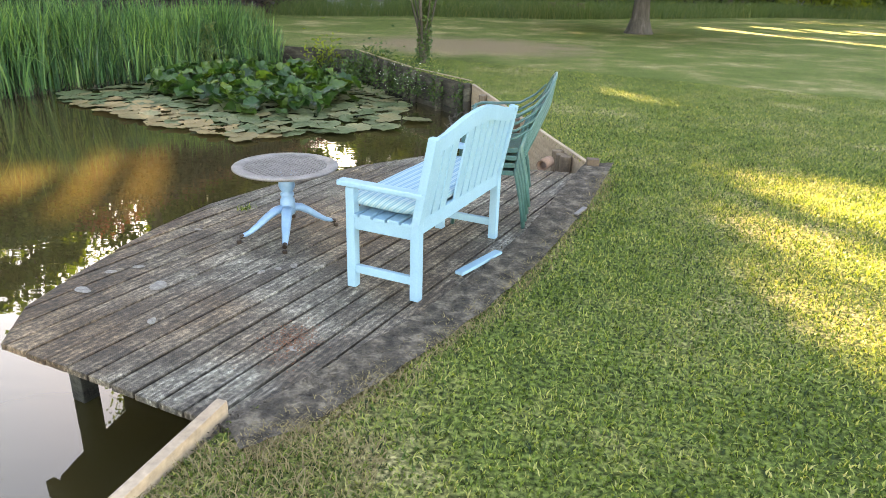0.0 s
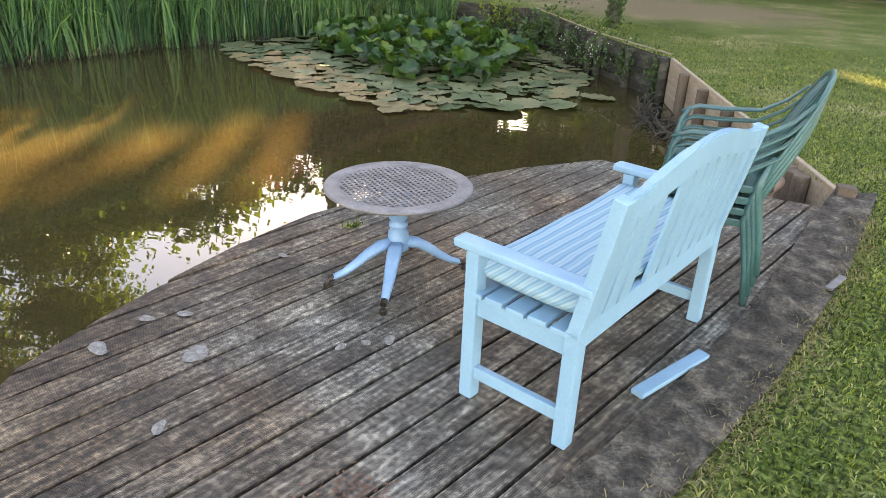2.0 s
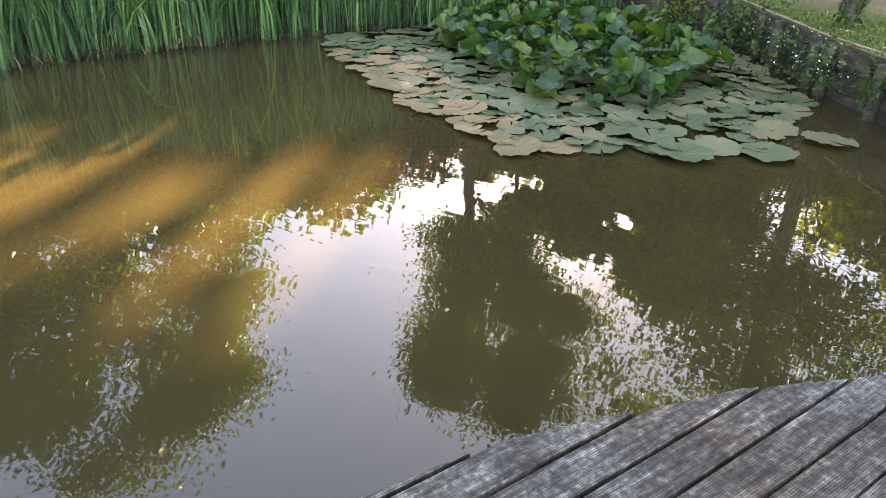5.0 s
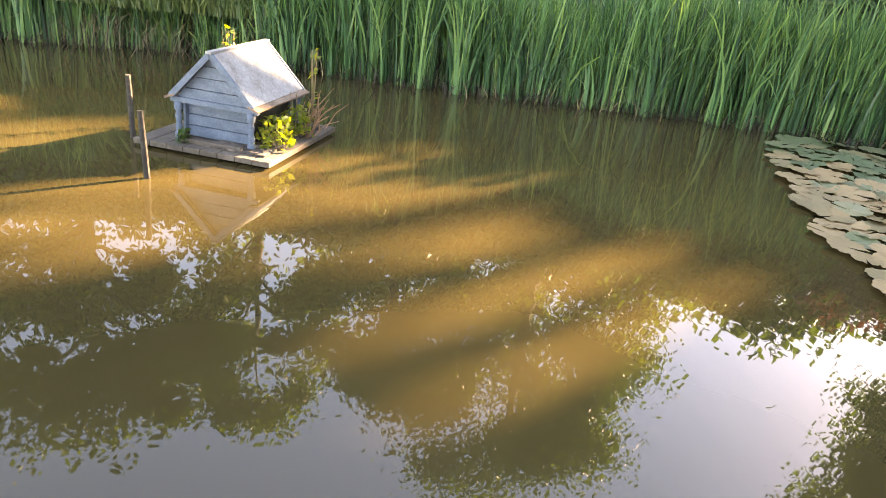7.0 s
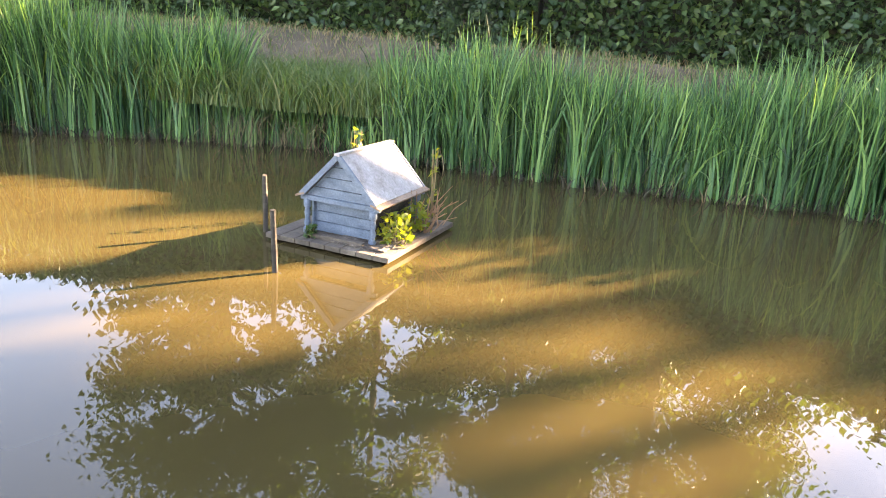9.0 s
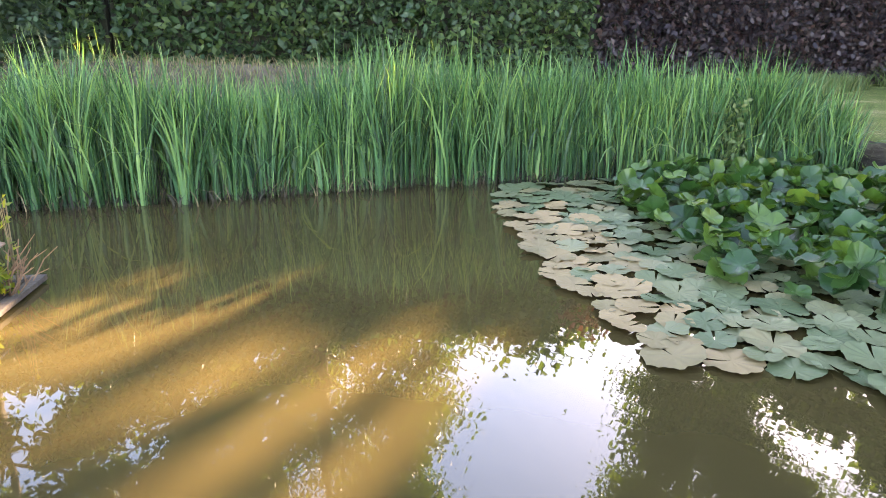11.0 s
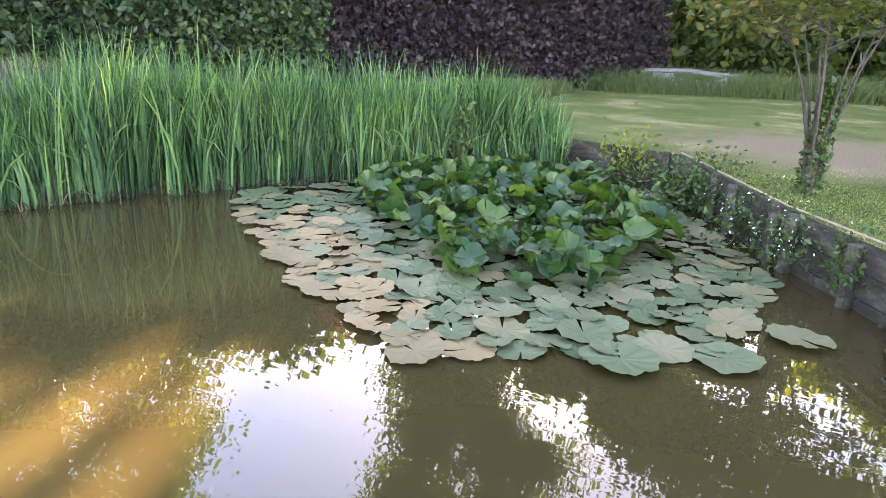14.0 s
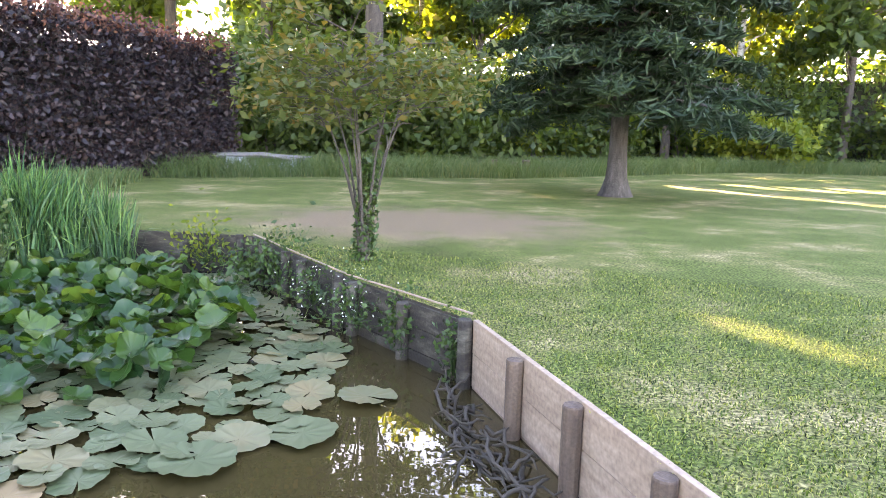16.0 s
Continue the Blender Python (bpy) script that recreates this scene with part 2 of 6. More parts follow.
M_WATER, M_DECK, M_LAWN = water_mat(), deck_mat(), lawn_mat()
M_BLUE = surface("chipped_blue_paint", [(0.20, (0.20, 0.26, 0.32)), (0.25, (0.18, 0.345, 0.46)), (0.75, (0.22, 0.40, 0.52))], (7, 7, 7), 0.42, 0.05, 90, grain=0.12)
M_TABLETOP = surface("greyed_tabletop", [(0.3, (0.13, 0.118, 0.115)), (0.7, (0.25, 0.23, 0.225))], (10, 10, 10), 0.55, 0.15, 120)
M_TABLEBLUE = surface("blue_table_paint", [(0.3, (0.13, 0.27, 0.44)), (0.7, (0.20, 0.36, 0.54))], (8, 8, 8), 0.4, 0.04, 80, grain=0.15)
M_GREENPLASTIC = surface("faded_green_plastic", [(0.3, (0.026, 0.090, 0.088)), (0.7, (0.055, 0.15, 0.145))], (6, 6, 6), 0.30, 0.05, 100)
M_SOIL = surface("dry_earth", [(0.34, (0.024, 0.018, 0.012)), (0.5, (0.085, 0.068, 0.050)), (0.66, (0.24, 0.195, 0.145))], (9, 9, 9), 0.95, 0.9, 60, spread=0.04, detail=10.0, grain=0.9)
M_OLDWOOD = surface("old_dark_timber", [(0.32, (0.014, 0.012, 0.009)), (0.52, (0.042, 0.036, 0.026)), (0.66, (0.10, 0.095, 0.07))], (3, 3, 9), 0.85, 0.6, 40, vary=0.25)
M_PALEWOOD = surface("pale_new_timber", [(0.3, (0.27, 0.195, 0.135)), (0.55, (0.36, 0.27, 0.19)), (0.8, (0.42, 0.33, 0.245))], (1.2, 1.2, 14), 0.75, 0.25, 30, vary=0.12)
M_POSTWOOD = surface("brown_post_timber", [(0.3, (0.075, 0.050, 0.034)), (0.7, (0.19, 0.135, 0.09))], (9, 9, 1.5), 0.8, 0.4, 50, vary=0.2)
M_BARK = surface("grey_bark", [(0.3, (0.04, 0.034, 0.028)), (0.7, (0.105, 0.09, 0.075))], (7, 7, 1.5), 0.9, 0.8, 30, spread=0.05)
M_BIRCH = surface("birch_bark", [(0.38, (0.08, 0.07, 0.06)), (0.48, (0.38, 0.36, 0.33)), (0.8, (0.55, 0.53, 0.5))], (2, 2, 8), 0.8, 0.3, 30)
M_MUD = surface("pond_mud", [(0.3, (0.03, 0.026, 0.018)), (0.7, (0.07, 0.058, 0.04))], (2, 2, 2), 0.8, 0.5, 30)
M_REED = leafy("reed_blades", [(0.15, (0.008, 0.032, 0.014)), (0.38, (0.032, 0.100, 0.042)), (0.58, (0.075, 0.185, 0.075)), (0.8, (0.17, 0.30, 0.10)), (0.97, (0.40, 0.35, 0.15))], (2.4, 1.8, 0.3), 0.32, 0.4, 1.0)
# near-black brown: the shade at the reeds' foot is put into this colour
M_REEDSHADE = leafy("reed_foot_shade", [(0.1, (0.012, 0.011, 0.006)), (0.6, (0.032, 0.030, 0.014)), (0.95, (0.085, 0.075, 0.035))], (1.0, 1.0, 0.5), 0.1, 0.7, 2.0)
M_LILY = leafy("lily_leaf", [(0.1, (0.008, 0.032, 0.011)), (0.45, (0.022, 0.070, 0.017)), (0.75, (0.070, 0.130, 0.020)), (0.97, (0.26, 0.19, 0.025))], (1.5, 1.6, 0.35), 0.3, 0.32, 1.6, 0.45)
M_PAD = leafy("floating_pad", [(0.1, (0.050, 0.085, 0.035)), (0.4, (0.105, 0.135, 0.062)), (0.7, (0.17, 0.17, 0.085)), (0.95, (0.28, 0.19, 0.085))], (1.0, 1.0, 0.4), 0.12, 0.48, 2.5, 0.3)
# beige-brown pad tone with warm dappled sun put into the colour
M_PADSUNBROWN = leafy("sun_toned_brown_pad", [(0.1, (0.13, 0.12, 0.055)), (0.5, (0.25, 0.185, 0.09)), (0.95, (0.35, 0.24, 0.115))], (1.0, 0.9, 0.5), 0.12, 0.55, 4.0, 0.22)
M_HEDGE = leafy("green_beech_leaf", [(0.1, (0.012, 0.032, 0.015)), (0.6, (0.038, 0.082, 0.034)), (0.95, (0.11, 0.16, 0.05))], (1.8, 1.9, 0.4), 0.35, 0.5, 0.25)
M_COPPER = leafy("copper_beech_leaf", [(0.1, (0.010, 0.010, 0.013)), (0.5, (0.030, 0.025, 0.032)), (0.85, (0.075, 0.055, 0.05)), (0.95, (0.08, 0.12, 0.045))], (2.4, 0.9, 0.6), 0.3, 0.5, 0.25)
M_TREE = leafy("tree_leaf", [(0.1, (0.022, 0.046, 0.014)), (0.6, (0.048, 0.085, 0.022)), (0.95, (0.10, 0.14, 0.03))], (2.2, 2.1, 0.35), 0.45, 0.5, 0.3)
M_BRIGHT = leafy("yellow_green_leaf", [(0.1, (0.07, 0.12, 0.02)), (0.6, (0.14, 0.19, 0.03)), (0.95, (0.24, 0.24, 0.04))], (2.0, 1.8, 0.3), 0.5, 0.5, 0.3)
M_FIR = leafy("fir_needles", [(0.1, (0.010, 0.026, 0.014)), (0.6, (0.024, 0.052, 0.024)), (0.95, (0.05, 0.085, 0.03))], (1.5, 1.6, 0.5), 0.25, 0.6, 0.4)
M_MAPLE = leafy("maple_leaf", [(0.1, (0.035, 0.06, 0.018)), (0.6, (0.08, 0.10, 0.028)), (0.95, (0.20, 0.12, 0.04))], (1.8, 1.7, 0.4), 0.45, 0.5, 0.6)
M_GRASS = leafy("lawn_blades", [(0.22, (0.010, 0.026, 0.005)), (0.42, (0.062, 0.112, 0.018)), (0.56, (0.13, 0.185, 0.035)), (0.70, (0.27, 0.30, 0.09)), (0.86, (0.50, 0.42, 0.22))], (1.6, 1.5, 0.3), 0.35, 0.45, 3.5)
M_LONG = leafy("long_grass_blades", [(0.05, (0.045, 0.090, 0.030)), (0.6, (0.095, 0.150, 0.058)), (0.95, (0.25, 0.25, 0.12))], (1.6, 1.5, 0.35), 0.4, 0.5, 0.3)
M_IVY = leafy("ivy_leaf", [(0.1, (0.02, 0.05, 0.015)), (0.7, (0.05, 0.10, 0.025)), (0.95, (0.12, 0.16, 0.04))], (1.6, 1.6, 0.4), 0.3, 0.4, 3.0)
M_STRAW = leafy("dry_straw", [(0.1, (0.16, 0.12, 0.06)), (0.9, (0.34, 0.27, 0.14))], (1.0, 1.0, 0.7), 0.2, 0.8, 3.0)


# ---- mesh tools ----
def mesh_ob(name, verts, faces, material, parent=None, smooth=False):
    me = bpy.data.meshes.new(name)
    me.from_pydata([tuple(v) for v in verts], [], [tuple(f) for f in faces])
    me.materials.append(material)
    if smooth:
        me.polygons.foreach_set("use_smooth", [True] * len(me.polygons))
    me.update()
    ob = new(name, me)
    ob.parent = parent
    return ob


def array_ob(name, verts, tris, material, parent=None):
    """A large mesh of triangles from two arrays."""
    me = bpy.data.meshes.new(name)
    nv, nt = len(verts), len(tris)
    me.vertices.add(nv)
    me.vertices.foreach_set("co", np.asarray(verts, dtype=np.float32).ravel())
    me.loops.add(nt * 3)
    me.loops.foreach_set("vertex_index", np.asarray(tris, dtype=np.int32).ravel())
    me.polygons.add(nt)
    me.polygons.foreach_set("loop_start", np.arange(0, nt * 3, 3, dtype=np.int32))
    me.update(calc_edges=True)
    me.validate()
    me.materials.append(material)
    ob = new(name, me)
    ob.parent = parent
    return ob


def part(name, bm, material, parent, label="", smooth=False):
    me = bpy.data.meshes.new(name)
    bmesh.ops.recalc_face_normals(bm, faces=bm.faces[:])
    bm.to_mesh(me)
    bm.free()
    me.materials.append(material)
    if smooth:
        me.polygons.foreach_set("use_smooth", [True] * len(me.polygons))
    ob = new(name, me)
    ob.parent = parent
    return tagged(ob, label)


def block(bm, centre, size, turn=None, bevel=0.0):
    m = Matrix.Translation(centre) @ (turn.to_4x4() if turn else Matrix()) @ Matrix.Diagonal((*size, 1))
    made = bmesh.ops.create_cube(bm, size=1.0, matrix=m)["verts"]
    if bevel:
        edges = list({e for v in made for e in v.link_edges})
        bmesh.ops.bevel(bm, geom=edges, offset=bevel, segments=2, profile=0.6, affect="EDGES")
    return bm


def bar(bm, a, b, width, depth, bevel=0.004, up=(0, 0, 1)):
    """A squared bar from a to b."""
    a, b = Vector(a), Vector(b)
    d = (b - a).normalized()
    side = d.cross(Vector(up))
    side = side.normalized() if side.length > 1e-4 else Vector((1, 0, 0))
    top = side.cross(d)
    turn = Matrix((side, d, top)).transposed()
    return block(bm, (a + b) / 2, (width, (b - a).length, depth), turn, bevel)


def sweep(bm, pts, radii, n=8, squash=1.0, cap=True):
    """A tube along points with a radius at each."""
    pts = [Vector(p) for p in pts]
    if not hasattr(radii, "__len__"):
        radii = [radii] * len(pts)
    rings, side = [], None
    for i, p in enumerate(pts):
        d = (pts[min(i + 1, len(pts) - 1)] - pts[max(i - 1, 0)]).normalized()
        if side is None:
            side = d.cross(Vector((0, 0, 1)))
            if side.length < 1e-3:
                side = Vector((1, 0, 0))
        side = (side - d * side.dot(d)).normalized()
        top = d.cross(side)
        rings.append([bm.verts.new(p + radii[i] * (side * math.cos(k * 2 * math.pi / n) + top * squash * math.sin(k * 2 * math.pi / n))) for k in range(n)])
    for a, b in zip(rings, rings[1:]):
        for k in range(n):
            bm.faces.new((a[k], a[(k + 1) % n], b[(k + 1) % n], b[k]))
    if cap:
        bm.faces.new(rings[0][::-1])
        bm.faces.new(rings[-1])
    return bm


def lathe(bm, profile, n=24, at=(0, 0, 0)):
    rings = []
    for r, z in profile:
        rings.append([bm.verts.new((at[0] + r * math.cos(k * 2 * math.pi / n), at[1] + r * math.sin(k * 2 * math.pi / n), at[2] + z)) for k in range(n)])
    for a, b in zip(rings, rings[1:]):
        for k in range(n):
            bm.faces.new((a[k], a[(k + 1) % n], b[(k + 1) % n], b[k]))
    bm.faces.new(rings[0][::-1])
    bm.faces.new(rings[-1])
    return bm


def prism(bm, poly, z0, z1):
    lo = [bm.verts.new((x, y, z0)) for x, y in poly]
    hi = [bm.verts.new((x, y, z1)) for x, y in poly]
    bm.faces.new(lo[::-1])
    bm.faces.new(hi)
    for i in range(len(poly)):
        j = (i + 1) % len(poly)
        bm.faces.new((lo[i], lo[j], hi[j], hi[i]))
    return bm


def thing(name, m, label, category, group="", kind=""):
    e = new(name)
    e.matrix_basis = m
    return tagged(e, label, category, group, kind)


def inside(poly, xs, ys):
    """Which of the points lie within the polygon."""
    res = np.zeros(len(xs), bool)
    px, py = np.array(poly).T
    j = len(px) - 1
    for i in range(len(px)):
        cross = ((py[i] > ys) != (py[j] > ys)) & (xs < (px[j] - px[i]) * (ys - py[i]) / (py[j] - py[i] + 1e-12) + px[i])
        res ^= cross
        j = i
    return res


def blades(rng, x, y, z0, height, width, lean, rows=3, droop=0.35, yaw=None):
    """Tapering blades rooted at x, y: arrays of vertices and triangles."""
    n = len(x)
    yaw = rng.uniform(0, 2 * np.pi, n) if yaw is None else yaw
    face = rng.uniform(0, 2 * np.pi, n)
    lean = lean * rng.uniform(0.2, 1.0, n)
    verts = np.zeros((n, rows * 2 + 1, 3))
    for k in range(rows + 1):
        s = k / rows
        out = lean * height * (s ** 1.8)
        px, py = x + np.cos(yaw) * out, y + np.sin(yaw) * out
        pz = z0 + height * (s - droop * lean * s ** 3)
        w = width * (1 - 0.75 * s ** 2) / 2
        if k == rows:
            verts[:, -1] = np.stack([px, py, pz], 1)
        else:
            dx, dy = -np.sin(face) * w, np.cos(face) * w
            verts[:, 2 * k] = np.stack([px - dx, py - dy, pz], 1)
            verts[:, 2 * k + 1] = np.stack([px + dx, py + dy, pz], 1)
    tri = []
    for k in range(rows - 1):
        a = 2 * k
        tri += [(a, a + 1, a + 3), (a, a + 3, a + 2)]
    a = 2 * (rows - 1)
    tri.append((a, a + 1, a + 2))
    tri = np.array(tri)
    per = rows * 2 + 1
    tris = (np.arange(n)[:, None, None] * per + tri[None]).reshape(-1, 3)
    return verts.reshape(-1, 3), tris


def leaf_cloud(rng, centres, size, flat=0.0, slim=0.34):
    """Leaves as folded rhombs: two triangles each, at the centres, facing every way (flat: lying more level)."""
    n = len(centres)
    u = rng.normal(size=(n, 3))
    u[:, 2] *= 1 - 0.7 * flat
    u /= np.linalg.norm(u, axis=1)[:, None]
    w = rng.normal(size=(n, 3))
    w[:, 2] *= 1 - 0.9 * flat
    v = w - u * np.sum(w * u, 1)[:, None]
    v /= np.linalg.norm(v, axis=1)[:, None]
    nrm = np.cross(u, v)
    s = size * rng.uniform(0.6, 1.3, n)[:, None]
    a = centres - u * s * 0.6
    b = centres + v * s * slim + nrm * s * 0.12
    c = centres + u * s * 0.6
    d = centres - v * s * slim + nrm * s * 0.12
    verts = np.stack([a, b, c, d], 1).reshape(-1, 3)
    base = np.arange(n)[:, None] * 4
    tris = np.concatenate([base + np.array([0, 1, 2]), base + np.array([0, 2, 3])], 1).reshape(-1, 3)
    return verts, tris


# ---- plan ----
WATER = -0.575
POND = [(-0.36, 2.71), (-0.13, 3.13), (0.25, 3.79), (0.59, 4.61), (0.84, 5.37), (1.12, 6.46), (1.25, 6.95), (1.34, 7.28), (-0.17, 12.08), (-1.44, 13.72), (-3.21, 16.49),
        (-4.42, 16.69), (-6.6, 17.0), (-8.1, 16.2), (-8.9, 13.4), (-9.6, 11.2), (-10.4, 9.0), (-11.2, 6.8), (-11.9, 4.2), (-12.2, 1.0),
        (-10.5, -2.5), (-6.5, -4.0), (-2.8, -2.2), (-1.1, 0.6), (-0.52, 2.25)]
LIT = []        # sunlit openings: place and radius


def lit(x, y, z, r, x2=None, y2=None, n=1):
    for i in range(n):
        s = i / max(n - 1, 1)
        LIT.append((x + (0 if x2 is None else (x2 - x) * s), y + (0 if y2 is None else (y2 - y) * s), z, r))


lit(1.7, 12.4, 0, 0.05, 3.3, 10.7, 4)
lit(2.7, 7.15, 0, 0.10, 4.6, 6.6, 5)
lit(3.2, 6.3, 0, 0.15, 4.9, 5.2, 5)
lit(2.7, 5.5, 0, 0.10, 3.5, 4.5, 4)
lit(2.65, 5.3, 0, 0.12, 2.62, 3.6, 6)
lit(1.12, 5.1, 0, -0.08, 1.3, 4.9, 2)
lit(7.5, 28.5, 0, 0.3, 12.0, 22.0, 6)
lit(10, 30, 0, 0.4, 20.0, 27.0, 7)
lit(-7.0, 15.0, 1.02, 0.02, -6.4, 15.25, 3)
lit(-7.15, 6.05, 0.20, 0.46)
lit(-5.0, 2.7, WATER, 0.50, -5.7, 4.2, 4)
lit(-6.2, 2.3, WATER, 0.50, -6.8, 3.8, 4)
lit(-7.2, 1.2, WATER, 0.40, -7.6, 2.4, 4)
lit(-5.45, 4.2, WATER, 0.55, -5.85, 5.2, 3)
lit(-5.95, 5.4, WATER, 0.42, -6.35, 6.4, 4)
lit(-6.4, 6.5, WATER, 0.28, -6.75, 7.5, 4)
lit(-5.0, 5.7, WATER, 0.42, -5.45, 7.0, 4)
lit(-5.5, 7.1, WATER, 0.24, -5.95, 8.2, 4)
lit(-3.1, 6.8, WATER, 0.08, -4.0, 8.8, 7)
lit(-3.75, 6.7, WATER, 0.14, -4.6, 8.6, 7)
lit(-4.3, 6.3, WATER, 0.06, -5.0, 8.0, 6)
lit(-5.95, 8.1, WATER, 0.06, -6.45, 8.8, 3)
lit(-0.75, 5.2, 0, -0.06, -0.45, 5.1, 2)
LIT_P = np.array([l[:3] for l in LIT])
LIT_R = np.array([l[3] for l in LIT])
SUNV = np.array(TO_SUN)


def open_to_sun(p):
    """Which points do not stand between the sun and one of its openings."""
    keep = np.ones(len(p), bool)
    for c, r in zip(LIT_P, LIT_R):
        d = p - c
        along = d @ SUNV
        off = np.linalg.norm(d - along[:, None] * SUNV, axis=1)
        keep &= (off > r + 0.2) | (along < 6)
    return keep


# ---- ground, pond, bank ----
def ground():
    bm = bmesh.new()
    outer = [(-700, -700), (700, -700), (700, 700), (-700, 700)]
    for loop in (outer, POND):
        vs = [bm.verts.new((x, y, 0)) for x, y in loop]
        for a, b in zip(vs, vs[1:] + vs[:1]):
            bm.edges.new((a, b))
    bmesh.ops.triangle_fill(bm, use_beauty=True, use_dissolve=False, edges=bm.edges[:])
    bad = [f for f in bm.faces if inside(POND, *np.array([[f.calc_center_median().x], [f.calc_center_median().y]]))[0]]
    bmesh.ops.delete(bm, geom=bad, context="FACES")
    for f in bm.faces:
        f.normal_update()
        if f.normal.z < 0:
            f.normal_flip()
    me = bpy.data.meshes.new("ground")
    bm.to_mesh(me)
    bm.free()
    me.materials.append(M_LAWN)
    tagged(new("ground", me), "mown green lawn with dry patches round the pond", "lawn", kind="structure")
    lo = [(x, y, -1.3) for x, y in POND]
    hi = [(x, y, 0.0) for x, y in POND]
    n = len(POND)
    faces = [(i, (i + 1) % n, n + (i + 1) % n, n + i) for i in range(n)]
    tagged(mesh_ob("pond_bank", lo + hi, faces + [tuple(range(n))], M_MUD), "dark muddy bank of the pond", "bank", kind="structure")
    cx, cy = -4.5, 7.0
    big = [(cx + (x - cx) * 1.002, cy + (y - cy) * 1.002, WATER) for x, y in POND]
    tagged(mesh_ob("water", big, [tuple(range(n))], M_WATER), "still murky brown pond water", "water", kind="structure")


ground()

RISE = [((-19.5, -8), (-12.8, -5), 1.0), ((-17.4, 1.0), (-12.7, 1.0), 1.0), ((-16.9, 4.6), (-12.4, 4.2), 1.0), ((-14.9, 9.4), (-11.7, 8.0), 1.0), ((-14.2, 13.4), (-10.6, 11.4), 0.8),
        ((-12.9, 15.5), (-9.8, 13.6), 0.5), ((-11.5, 18.7), (-8.9, 16.8), 0.2), ((-10.9, 23.0), (-8.6, 20.0), 0.02)]


def far_bank():
    """The ground rises from the reeds to the hedge."""
    verts, faces = [], []
    n = 9
    for (hx, hy), (ix, iy), z in RISE:
        for k in range(n):
            s = k / (n - 1) * 1.9
            x, y = ix + (hx - ix) * s, iy + (hy - iy) * s
            q = min(s / 0.85, 1.0)
            zz = z * q * q * (3 - 2 * q) + 0.05 * noise.noise(Vector((x, y, 0)) * 0.9) * (1 if k else 0)
            verts.append((x, y, zz - (0.03 if k == 0 else 0)))
    for i in range(len(RISE) - 1):
        for k in range(n - 1):
            a = i * n + k
            faces.append((a, a + 1, a + n + 1, a + n))
    rng = np.random.default_rng(97)
    m = 26000
    i = rng.integers(0, len(RISE) - 1, m)
    k = rng.integers(0, 5, m)
    f, g = rng.uniform(size=(m, 1)), rng.uniform(size=(m, 1))
    vv = np.array(verts).reshape(len(RISE), n, 3)
    p = (vv[i, k] * (1 - f) + vv[i, k + 1] * f) * (1 - g) + (vv[i + 1, k] * (1 - f) + vv[i + 1, k + 1] * f) * g
    dry = rng.uniform(size=m) < 0.6
    for pick, material, name, label in ((dry, M_STRAW, "bank_straw", "dry straw-coloured grass on the far bank"), (~dry, M_LONG, "bank_tufts", "tufts of long grass on the far bank")):
        q = p[pick]
        v, t = blades(rng, q[:, 0], q[:, 1], q[:, 2] - 0.01, rng.uniform(0.06, 0.28, len(q)), rng.uniform(0.008, 0.02, len(q)), 1.4, 3)
        tagged(array_ob(name, v, t, material), label, "grass", kind="stuff")
    ob = mesh_ob("far_bank", verts, faces, M_DRYBANK, None, True)
    tagged(ob, "dry grassy bank rising to the hedge", "bank", kind="structure")


M_DRYBANK = surface("dry_bank_turf", [(0.3, (0.05, 0.042, 0.022)), (0.55, (0.115, 0.088, 0.05)), (0.75, (0.20, 0.15, 0.095))], (1.2, 1.2, 1.2), 0.95, 0.6, 22, spread=0.05)
far_bank()

# ---- deck ----
DECK_O = Vector((-0.35, 2.71, 0))
DECK_V = Vector((0.36, 0.933, 0)).normalized()
DECK_U = Vector((-DECK_V.y, DECK_V.x, 0))       # towards the water
DECK_EDGE = [(-1.69, 3.17), (-1.84, 3.55), (-1.84, 3.95), (-1.81, 4.4), (-1.76, 4.86), (-1.64, 5.37), (-1.27, 6.13), (-0.74, 6.81), (-0.26, 7.27),
             (-0.08, 7.22), (0.25, 7.05), (1.24, 6.95), (1.11, 6.47), (0.83, 5.38), (0.58, 4.62), (0.24, 3.8), (-0.14, 3.14), (-0.35, 2.71)]


def clip_strip(poly, lo, hi):
    """The part of a polygon (u, v) with lo < u < hi."""
    for bound, sign in ((lo, 1), (hi, -1)):
        res = []
        for (u0, v0), (u1, v1) in zip(poly, poly[1:] + poly[:1]):
            a, b = sign * (u0 - bound) >= 0, sign * (u1 - bound) >= 0
            if a:
                res.append((u0, v0))
            if a != b:
                s = (bound - u0) / (u1 - u0)
                res.append((bound, v0 + (v1 - v0) * s))
        poly = res
    return poly


